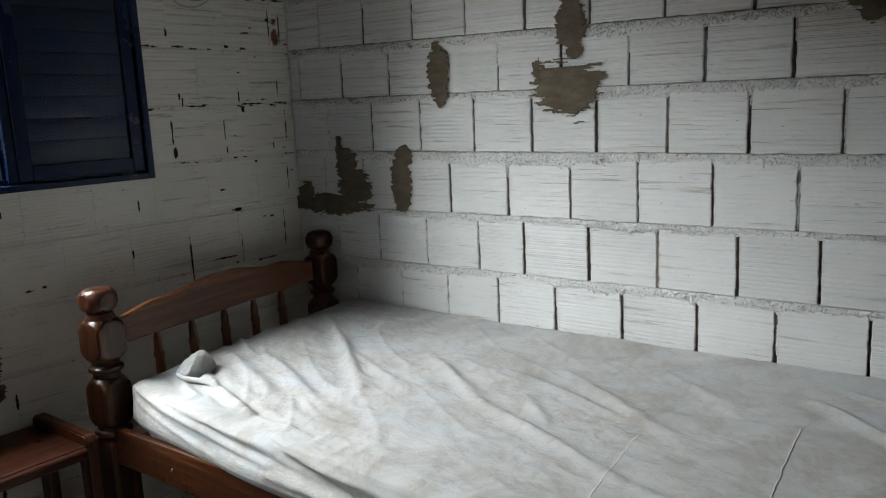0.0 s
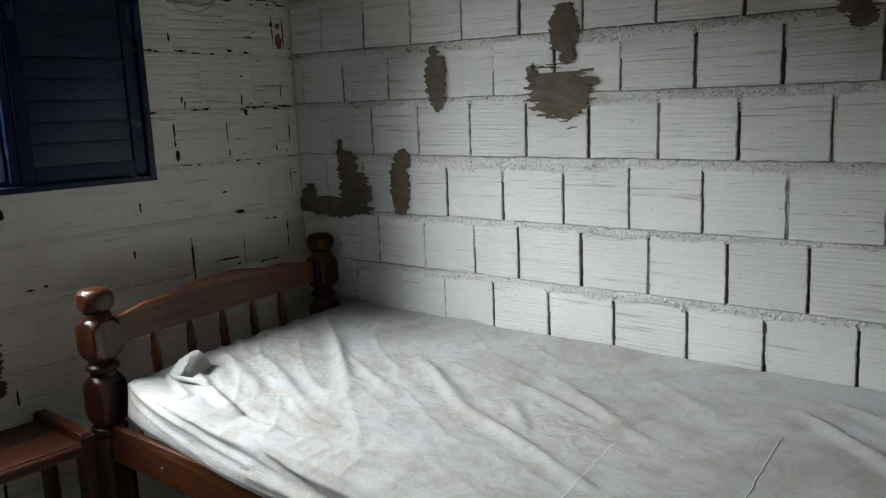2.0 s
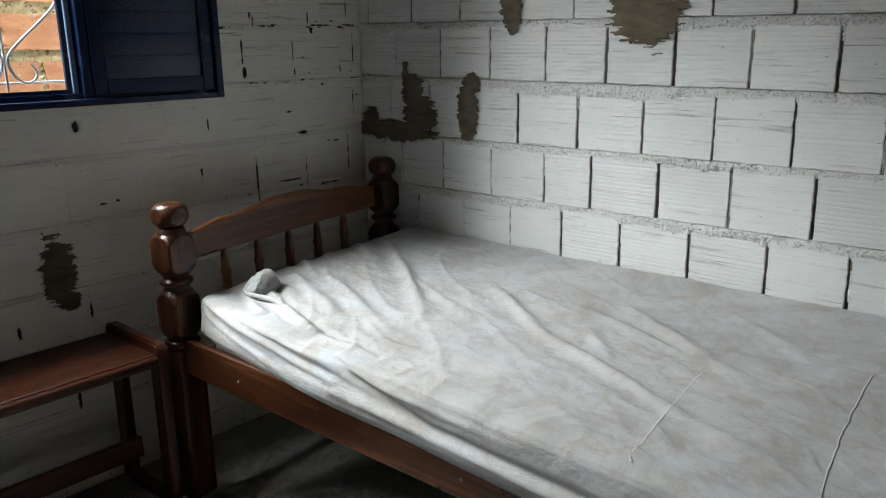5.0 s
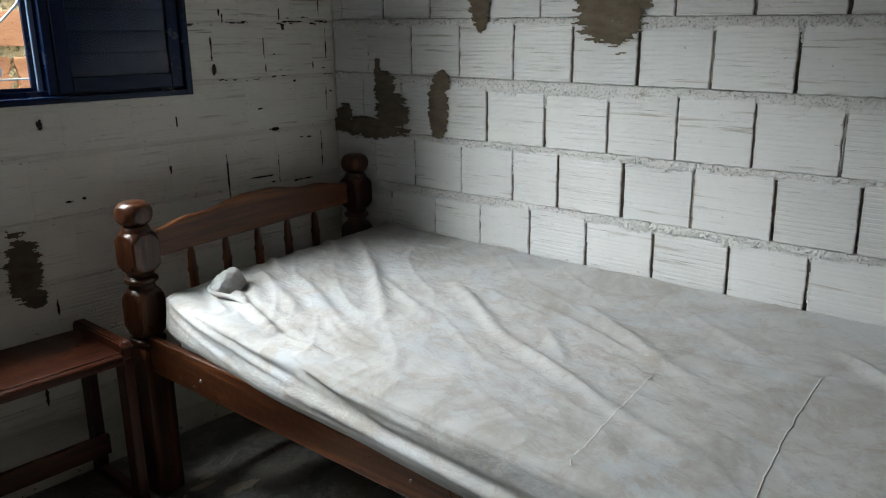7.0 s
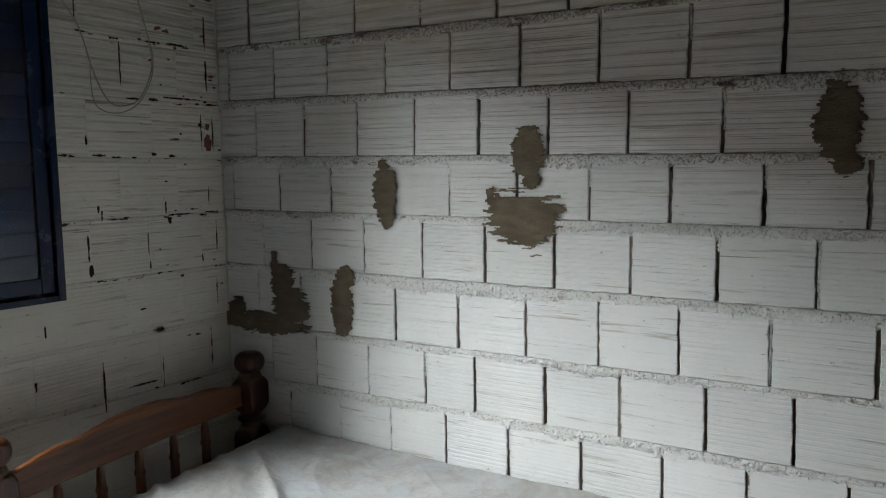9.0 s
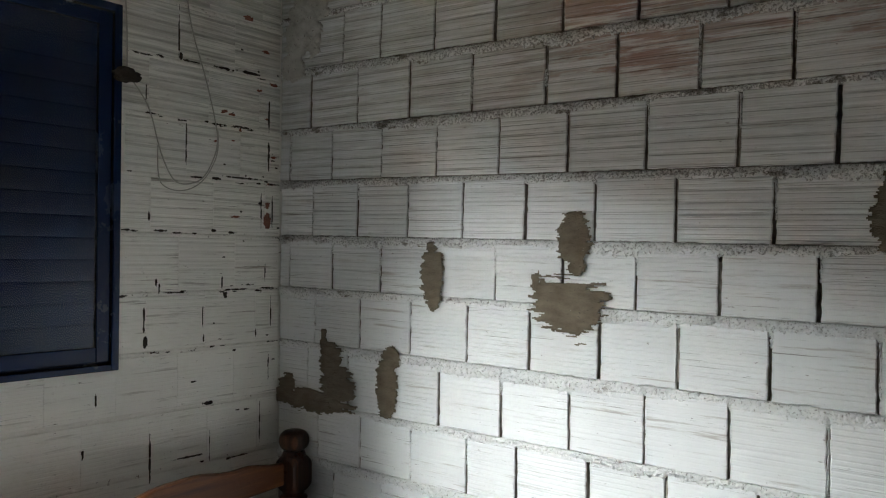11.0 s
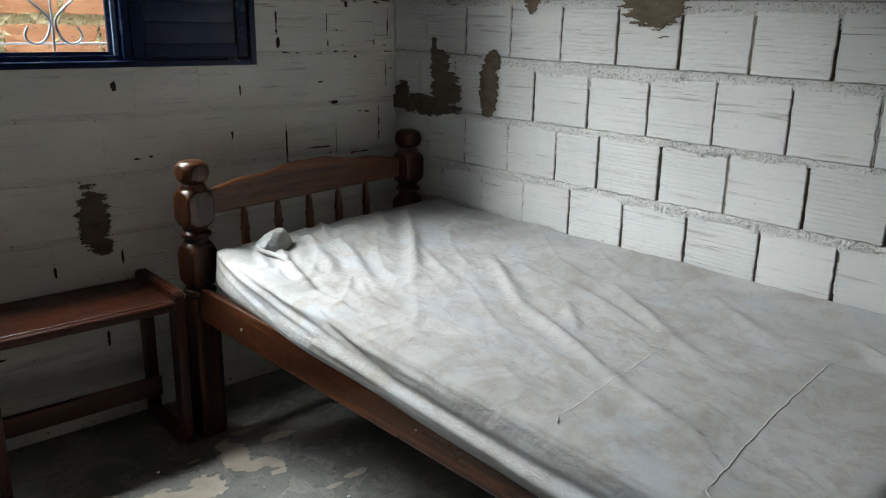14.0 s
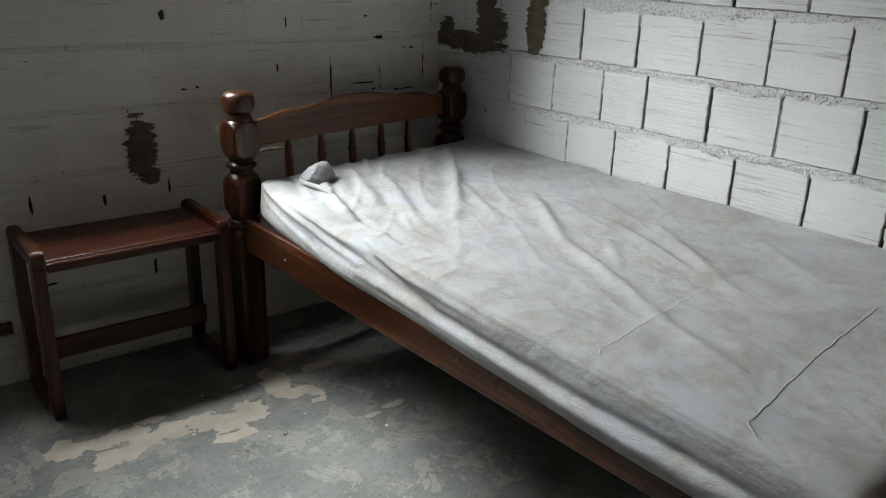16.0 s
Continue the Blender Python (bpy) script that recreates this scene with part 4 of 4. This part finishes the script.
def brick_mesh(name, material, chip, seed, depth, side=None, lip=0.004, e=0.010):
    """Unit-long block along x, face at y=0 towards -y, with worn edges."""
    bm = bmesh.new()
    n = 14
    outline = []
    for i in range(n):
        outline.append((-0.5 + i / n, -0.5))
    for i in range(n - 2):
        outline.append((0.5, -0.5 + i / (n - 2)))
    for i in range(n):
        outline.append((0.5 - i / n, 0.5))
    for i in range(n - 2):
        outline.append((-0.5, 0.5 - i / (n - 2)))
    face, edge, back = [], [], []
    for k, (x, z) in enumerate(outline):
        a = n3(x * 7, z * 13, seed) + 0.6 * n3(x * 29, z * 37, seed + 2)
        b = n3(x * 9, z * 7, seed + 7) + 0.6 * n3(x * 37, z * 23, seed + 5)
        jx, jz = chip * a, chip * b
        edge.append(bm.verts.new((x + jx * 0.6, lip, z + jz * 0.6)))
        face.append(bm.verts.new((x * (1 - 2 * e) + jx, 0.0, z * (1 - 2 * e) + jz)))
        back.append(bm.verts.new((x * 0.995, depth, z * 0.995)))
    m = len(outline)
    for k in range(m):
        q = (k + 1) % m
        bm.faces.new((face[k], face[q], edge[q], edge[k]))
        bm.faces.new((edge[k], edge[q], back[q], back[k])).material_index = 1 if side else 0
    bm.faces.new(face)
    bmesh.ops.recalc_face_normals(bm, faces=bm.faces)
    me = bpy.data.meshes.new(name)
    bm.to_mesh(me)
    bm.free()
    me.materials.append(material)
    if side:
        me.materials.append(side)
    return me


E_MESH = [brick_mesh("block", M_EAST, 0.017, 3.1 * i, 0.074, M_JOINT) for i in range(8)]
N_MESH = [brick_mesh("block", M_NORTH, 0.003, 3.1 * i + 50, 0.010, None, 0.0007, 0.003) for i in range(8)]
O_MESH = [brick_mesh("brick", M_OUTBRICK, 0.07, 3.1 * i + 90, 0.06) for i in range(6)]


def lay(meshes, parent, origin, along, u, z, length, height, proud, name="block", tilt=0.0, loose=1.0):
    ob = new(name, meshes[rng.randrange(len(meshes))])
    ob.parent = parent
    x, y = origin
    turn = 0 if along == "x" else -90
    px, py = (u, y - proud) if along == "x" else (x - proud, u)
    ob.matrix_basis = pose(px, py, z + height / 2, loose * rng.uniform(-0.25, 0.25), tilt + loose * rng.uniform(-0.2, 0.2), turn + loose * rng.uniform(-0.3, 0.3)) @ Matrix.Diagonal((length, 1, height, 1))
    return ob


def joints_of(row, lo, hi, known, pitch, width):
    """Joint places along a course: known ones first, then on at the usual pitch."""
    ks = sorted(known)
    while ks and ks[0] - pitch > lo:
        ks.insert(0, ks[0] - pitch * rng.uniform(0.97, 1.03))
    while ks and ks[-1] + pitch < hi:
        ks.append(ks[-1] + pitch * rng.uniform(0.97, 1.03))
    return [lo] + [k for k in ks if lo + 0.04 < k < hi - 0.03] + [hi]


# joints of the bed-side wall, course by course from the floor
E_JOINTS = {
    3: (0.833, 1.067, 1.314, 1.564, 1.804, 2.033, 2.265, 2.512, 2.70),
    4: (0.719, 0.947, 1.192, 1.434, 1.685, 1.882, 2.126, 2.372, 2.60),
    5: (0.782, 1.021, 1.255, 1.496, 1.744, 2.001, 2.22, 2.44, 2.66),
    6: (0.918, 1.160, 1.397, 1.639, 1.881, 2.131, 2.378, 2.623),
    7: (0.803, 1.047, 1.283, 1.522, 1.770, 2.024, 2.277, 2.527, 2.777),
    8: (0.908, 1.166, 1.413, 1.654, 1.902, 2.145, 2.392, 2.639),
    9: (0.759, 0.997, 1.251, 1.504, 1.759, 2.018, 2.276, 2.537, 2.779),
    10: (0.860, 1.100, 1.345, 1.583, 1.868, 2.142, 2.400, 2.658),
    11: (1.022, 1.276, 1.522, 1.775, 2.026, 2.281, 2.477)}


C_LOW = (0.0845, 0.294, 0.503, 0.712, 0.914, 1.120, 1.336, 1.543, 1.733, 1.932, 2.147, 2.352, 2.56, 2.77, 2.98)
C_RISE = (0, 0, 0, 0.003, 0.003, 0.004, 0.014, 0.017, 0.025, 0.035, 0.030, 0.047, 0.05, 0.05, 0.05)


def course(row, y):
    """Height of a block's foot: the upper courses climb towards the corner."""
    return C_LOW[row] + C_RISE[row] * (y - 0.8)


def perpend(parent, x, y, z, width, tall, along, mat, seed, sunk=0.0):
    """A ragged lump of mortar that fills an upright joint."""
    bm, n = bmesh.new(), 16
    rows = []
    for i in range(n + 1):
        zz = z + tall * i / n
        w = width * (0.8 + 0.9 * n3(i * 1.1, seed, 1))
        d = 0.003 + 0.005 * n3(i * 0.9, seed, 4)
        c = 0.15 * width * n3(i * 0.6, seed, 9)
        rows.append([(c - w, 0.014 + sunk), (c - w * 0.4, d + sunk), (c + w * 0.4, d + sunk + 0.001), (c + w, 0.014 + sunk), zz])
    vs = []
    for r in rows:
        vs.append([bm.verts.new((x + (u if along == "x" else q), y + (q if along == "x" else u), r[4])) for u, q in r[:4]])
    for a, b in zip(vs, vs[1:]):
        for k in range(3):
            bm.faces.new((a[k], a[k + 1], b[k + 1], b[k]))
    bmesh.ops.recalc_face_normals(bm, faces=bm.faces)
    return soften(part("joint_mortar", bm, mat, parent))


def mortar_bed(parent, lo, hi, foot, along, plane, mat, proud, tall, ragged, seed, step=0.006, rows=9, calm=0.75):
    """A ragged bed joint: tucked back under the course above, smeared down over the course below."""
    n = int((hi - lo) / step)
    verts, faces = [], []
    for i in range(n + 1):
        u = lo + (hi - lo) * i / n
        z = foot(u)
        heavy = min(1.0, max(0.0, 1.3 * n3(u * 1.9, seed, 0.3) + calm))
        low = z - tall - ragged * heavy * (0.62 + 0.45 * n3(u * 9, seed, 5) + 0.30 * n3(u * 55, seed, 7) + 0.25 * n3(u * 150, seed, 9)) - 0.002
        for j in range(rows):
            f = j / (rows - 1)
            v = z - 0.0005 + (low - z) * f
            swell = math.sin(math.pi * min(1.0, 0.12 + 0.88 * f)) ** 0.7
            lumps = 0.0022 * n3(u * 80, v * 90, seed) + 0.0042 * n3(u * 165, v * 165, seed + 3) + 0.0026 * n3(u * 310, v * 310, seed + 6)
            d = -0.004 + (0.0045 + proud * heavy) * swell + lumps * swell * (0.5 + 0.8 * heavy)
            if j == 0:
                d = -0.016
            elif j == rows - 1:
                d = -0.006
            verts.append((u, plane - d, v) if along == "x" else (plane - d, u, v))
    for i in range(n):
        for j in range(rows - 1):
            a = i * rows + j
            faces.append((a, a + 1, a + rows + 1, a + rows) if along == "x" else (a, a + rows, a + rows + 1, a + 1))
    me = bpy.data.meshes.new("mortar_bed")
    me.from_pydata(verts, [], faces)
    me.materials.append(mat)
    ob = soften(new("mortar_bed", me))
    ob.parent = parent
    return ob


for row in range(13):
    known = E_JOINTS.get(row) or [0.9 + 0.12 * (row % 2)]
    js = joints_of(row, SY + 0.01, NY - 0.004, known, 0.246, 0.01)
    for a, b in zip(js, js[1:]):
        gap = rng.uniform(0.006, 0.011) if a < 1.75 else rng.uniform(0.0008, 0.0022) if row < 5 else rng.uniform(0.0025, 0.006)
        mid = (a + b) / 2
        z, up = course(row, mid), course(row + 1, mid)
        ob = lay(E_MESH, wall_east, (EX, 0), "y", mid, z, b - a - gap, min(up - z - 0.017, TOP - z), rng.uniform(-0.003, 0.003), tilt=math.degrees(C_RISE[row]))
    for q in js[1:-1]:
        if -0.4 < q and rng.random() < 0.8:
            full = rng.choice((0.75, 0.9, 1.0, 1.0)) * 0.19
            perpend(wall_east, EX, q, course(row, q) + rng.choice((0.0, 0.19 - full)), 0.0085, full, "y", M_FILL if rng.random() < 0.78 else M_PATCH, rng.uniform(0, 90), rng.uniform(0.001, 0.012))
        if rng.random() < (0.42 if q < 1.7 else 0.3) and -0.4 < q:
            part_tall = 0.185 * rng.choice((0.3, 0.5, 0.7, 1.0))
            foot = course(row, q) + (0.19 - part_tall) * rng.choice((1.0, 1.0, 0.4))
            perpend(wall_east, EX - 0.003, q + rng.choice((-0.004, -0.003, 0.003, 0.0)), foot, rng.uniform(0.004, 0.0075), part_tall, "y", M_BED, rng.uniform(0, 90))
for row in range(1, 13):
    mortar_bed(wall_east, -0.3, NY - 0.003, lambda y, row=row: course(row, y), "y", EX, M_BED, 0.0035, 0.017, 0.034 if row != 6 else 0.052, row * 3.7, 0.0030, 15)

N_KNOWN = {1: (0.646,), 2: (0.251, 0.49, 0.725), 4: (1.424, 1.661, 1.89), 6: (1.41, 1.648, 1.879), 8: (1.422, 1.68), 9: (1.562, 1.80), 11: (1.528, 1.77)}
for row in range(14):
    z = BASE_N + row * COURSE
    if z + HIGH > TOP:
        break
    known = N_KNOWN.get(row) or [1.535 + (0.12 if row % 2 == 0 else 0.0)]
    js = joints_of(row, WX + 0.01, EX - 0.004, known, 0.24, 0.01)
    for a, b in zip(js, js[1:]):
        spans = [(a, b)]
        if z > ZA - 0.03 and z < ZB:
            spans = [(p, q) for p, q in ((a, min(b, XA)), (max(a, XB), b)) if q - p > 0.03]
        for p, q in spans:
            low, high = z, z + HIGH
            if p < XB and q > XA and low < ZA < high:
                high = ZA
            lay(N_MESH, wall_north, (0, NY), "x", (p + q) / 2, low, q - p + rng.uniform(-0.0006, 0.0002), high - low, rng.uniform(-0.0003, 0.0003), loose=0.1)
for row in range(14):
    z = BASE_N + row * COURSE
    inner = ZA - 0.02 < z < ZB + 0.02
    mortar_bed(wall_north, XB + 0.002 if inner else -0.9, EX - 0.003, lambda x, z=z: z + 0.003 * n3(x * 5, z * 9, 0), "x", NY, M_BEDN, 0.0015, 0.017, 0.010, row * 5.1 + 40, 0.006, 7, 0.3)


# cracks and holes on the window wall: dark flakes painting their inner shade
def crack(x, z, w, h, seed, cell=0.0022, ragged=0.55):
    flake("crack", [(x, z, w, h)], lambda u, v, q: (u, NY - 0.0015 - q, v), 0.0008, cell, M_DARK, wall_north, "dark flake painted as the shade of a joint hole", ragged, (60, 25), seed)


# x, z, half width and half height: behind the table, over the headboard, beside the window, above it
TABLE_HOLES = (
    (0.251, 0.625, 0.006, 0.03), (0.49, 0.618, 0.005, 0.02), (0.725, 0.64, 0.004, 0.03), (0.646, 0.335, 0.005, 0.035), (0.335, 0.4, 0.012, 0.016),
    (0.28, 0.34, 0.03, 0.004))
LOW_HOLES = (
    (1.664, 1.148, 0.022, 0.007), (1.6, 1.234, 0.012, 0.003), (1.8, 1.103, 0.01, 0.004), (1.84, 1.1, 0.01, 0.0025), (1.902, 1.03, 0.0026, 0.075),
    (1.429, 0.995, 0.0042, 0.078), (1.58, 0.962, 0.06, 0.0032), (1.672, 0.99, 0.002, 0.048), (1.188, 1.045, 0.006, 0.016), (1.231, 1.215, 0.0026, 0.02),
    (0.749, 1.245, 0.01, 0.016), (0.812, 0.985, 0.012, 0.0025), (0.86, 0.989, 0.007, 0.004), (1.942, 1.26, 0.0026, 0.05), (1.637, 0.935, 0.012, 0.0035),
    (1.757, 0.925, 0.01, 0.005), (1.81, 0.926, 0.04, 0.0025))
MID_HOLES = (
    (1.4, 1.468, 0.0035, 0.046), (1.407, 1.395, 0.009, 0.022), (1.446, 1.6, 0.004, 0.012), (1.457, 1.58, 0.004, 0.02), (1.318, 1.555, 0.016, 0.004),
    (1.52, 1.563, 0.045, 0.0022), (1.637, 1.47, 0.0022, 0.05), (1.641, 1.39, 0.003, 0.012), (1.72, 1.6, 0.003, 0.018), (1.735, 1.555, 0.008, 0.016),
    (1.78, 1.568, 0.05, 0.003), (1.85, 1.585, 0.03, 0.0025), (1.93, 1.57, 0.03, 0.003), (1.879, 1.395, 0.0025, 0.014), (1.952, 1.47, 0.0026, 0.07),
    (1.922, 1.63, 0.0026, 0.04))
HIGH_HOLES = (
    (1.376, 2.397, 0.05, 0.003), (1.452, 2.403, 0.018, 0.004), (1.526, 2.5, 0.0026, 0.085), (1.535, 2.42, 0.006, 0.012), (1.575, 2.407, 0.04, 0.0035),
    (1.717, 2.409, 0.04, 0.005), (1.84, 2.413, 0.05, 0.005), (1.4, 2.27, 0.002, 0.034), (1.54, 2.187, 0.02, 0.0035), (1.56, 2.1, 0.0026, 0.068),
    (1.7, 2.192, 0.03, 0.004), (1.8, 2.195, 0.05, 0.0035), (1.935, 2.26, 0.0045, 0.085), (1.935, 2.09, 0.005, 0.06), (1.81, 1.999, 0.09, 0.0032),
    (1.69, 1.987, 0.02, 0.005), (1.9, 1.88, 0.0026, 0.078), (1.955, 1.87, 0.0026, 0.07), (1.325, 1.783, 0.018, 0.004), (1.361, 1.781, 0.012, 0.0025),
    (1.455, 1.784, 0.028, 0.004), (1.68, 1.791, 0.01, 0.005), (1.762, 1.785, 0.016, 0.005), (1.415, 1.834, 0.0035, 0.018))
for k, (x, z, w, h) in enumerate(LOW_HOLES + MID_HOLES + HIGH_HOLES + TABLE_HOLES):
    crack(x, z, w, h, 11.0 + k * 2.3)
chips = random.Random(31)
for k in range(34):
    row = chips.randrange(6, 12)
    x, z = 1.97 - 0.65 * chips.random() ** 1.3, BASE_N + row * COURSE - 0.008 + chips.uniform(-0.006, 0.006)
    crack(x, z, chips.uniform(0.006, 0.026), chips.uniform(0.0014, 0.0030), 120.0 + k, 0.0017, 1.0)
for k in range(26):
    x, z = 1.985 - 0.30 * chips.random() ** 1.6, chips.uniform(1.25, 2.62)
    crack(x, z, chips.uniform(0.003, 0.010), chips.uniform(0.0014, 0.004), 420.0 + k, 0.0016, 1.0)
for k in range(12):
    x, z = 1.97 - 0.30 * chips.random() ** 1.5, chips.uniform(1.75, 2.65)
    flake("bare_clay_patch", [(x, z, chips.uniform(0.008, 0.022), chips.uniform(0.003, 0.007))], lambda u, v, q: (u, NY - 0.001 - q, v), 0.0006, 0.0022, M_CLAY, wall_north, "red clay showing through the paint", 0.9, (45, 90), 520.0 + k)
flake("bare_clay_patch", [(1.930, 1.832, 0.017, 0.034), (1.93, 1.90, 0.014, 0.012), (1.83, 2.628, 0.025, 0.010)], lambda u, v, q: (u, NY - 0.001 - q, v), 0.001, 0.004, M_CLAY, wall_north, "red clay showing through the paint", 0.5, (20, 60), 77.0)

# brown render patches
on_east = lambda u, v, q: (EX - 0.0058 - q, u, v)
on_north = lambda u, v, q: (u, NY - 0.002 - q, v)
flake("render_patch", [(2.026, 1.635, 0.050, 0.105), (2.02, 1.54, 0.025, 0.03)], on_east, 0.0035, 0.004, M_PATCH, wall_east, "dark brown cement patch", 0.30, (14, 55), 1.0)
flake("render_patch", [(1.480, 1.755, 0.056, 0.085), (1.47, 1.67, 0.03, 0.03)], on_east, 0.0035, 0.004, M_PATCH, wall_east, "dark brown cement patch", 0.32, (12, 55), 2.0)
flake("render_patch", [(1.500, 1.565, 0.120, 0.095), (1.585, 1.615, 0.045, 0.05)], on_east, 0.0035, 0.004, M_PATCH, wall_east, "dark brown cement patch", 0.40, (10, 60), 3.0, cuts=((1.48, 1.65, 0.12, 0.030),))
flake("render_patch", [(2.63, 1.138, 0.225, 0.042), (2.49, 1.21, 0.095, 0.085), (2.53, 1.30, 0.06, 0.07), (2.565, 1.37, 0.02, 0.045), (2.775, 1.17, 0.05, 0.06)], on_east, 0.0035, 0.004, M_PATCH, wall_east, "dark brown cement patch", 0.34, (10, 48), 4.0)
flake("render_patch", [(2.235, 1.23, 0.052, 0.115), (2.21, 1.34, 0.04, 0.04)], on_east, 0.0035, 0.004, M_PATCH, wall_east, "dark brown cement patch", 0.28, (14, 50), 5.0)
flake("render_patch", [(0.632, 1.805, 0.055, 0.105), (0.61, 1.70, 0.035, 0.03)], on_east, 0.0035, 0.004, M_PATCH, wall_east, "dark brown cement patch", 0.30, (14, 50), 6.0)
flake("render_patch", [(0.636, 0.785, 0.054, 0.115), (0.66, 0.68, 0.035, 0.03)], on_north, 0.003, 0.004, M_PATCH, wall_north, "dark brown cement patch", 0.42, (14, 60), 7.0)

flake("corner_mortar", [(2.70, 2.58, 0.11, 0.10), (2.76, 2.46, 0.07, 0.06), (2.66, 2.68, 0.12, 0.08)], on_east, 0.009, 0.005, M_GREYMORTAR, wall_east, "rough grey mortar filling at the corner", 0.35, (14, 18), 8.0)

# peeled places of the floor
on_floor = lambda u, v, q: (u, v, 0.0006 + q)
PEELED = (
    [(0.27, 2.185, 0.08, 0.045), (0.36, 2.21, 0.07, 0.045), (0.45, 2.225, 0.07, 0.05), (0.54, 2.21, 0.07, 0.055), (0.62, 2.16, 0.06, 0.06), (0.70, 2.185, 0.05, 0.065), (0.60, 2.075, 0.07, 0.028), (0.22, 2.15, 0.05, 0.02)],
    [(0.15, 2.30, 0.06, 0.06), (0.24, 2.28, 0.06, 0.04), (0.33, 2.285, 0.07, 0.035), (0.42, 2.32, 0.04, 0.025)],
    [(0.87, 2.35, 0.05, 0.075), (0.85, 2.25, 0.045, 0.07), (0.90, 2.21, 0.06, 0.035), (0.94, 2.17, 0.028, 0.06), (0.93, 2.12, 0.03, 0.02)],
    [(1.03, 2.335, 0.05, 0.025), (1.07, 2.33, 0.04, 0.025), (0.965, 2.44, 0.045, 0.015), (1.016, 2.48, 0.03, 0.012), (0.73, 2.362, 0.022, 0.012)],
    [(1.125, 1.94, 0.045, 0.018), (1.03, 1.925, 0.030, 0.010)])
for k, blobs in enumerate(PEELED):
    flake("peeled_patch", blobs, on_floor, 0.0010, 0.0034, M_PEEL, floor, "peeled beige screed", 0.52, (19, 19), 21.0 + k * 4)

# crumbs of plaster on the floor
crumbs = random.Random(5)
for x, y, r in ((0.68, 2.00, 0.006), (0.73, 1.99, 0.009), (0.915, 1.86, 0.006), (0.61, 2.37, 0.007), (0.84, 2.06, 0.005), (1.02, 1.84, 0.006)):
    bm = bmesh.new()
    bmesh.ops.create_icosphere(bm, subdivisions=2, radius=0.7 * r)
    for v in bm.verts:
        v.co = Vector((v.co.x * 1.3, v.co.y, max(-0.35 * r, v.co.z * 0.7))) * (1 + 0.35 * n3(v.co.x * 160, v.co.y * 160, x * 30))
    low = min(v.co.z for v in bm.verts)
    crumb = tagged(part("plaster_crumb", bm, M_BED, None), "small white crumb of plaster on the cement floor", "debris", "plaster crumbs on the floor")
    crumb.matrix_basis = pose(x, y, -low + 0.0004, 0, 0, crumbs.uniform(0, 180))

# bricks of the wall outside
z, row = 0.95, 0
while z < 2.15:
    h = rng.uniform(0.125, 0.145)
    u = -1.2 + 0.17 * (row % 2)
    while u < 2.4:
        w = rng.uniform(0.28, 0.40)
        lay(O_MESH, outer, (0, OY), "x", u + w / 2, z, w, h, rng.uniform(0.002, 0.014), "brick")
        u += w + rng.uniform(0.02, 0.045)
    z += h + rng.uniform(0.035, 0.052)
    row += 1
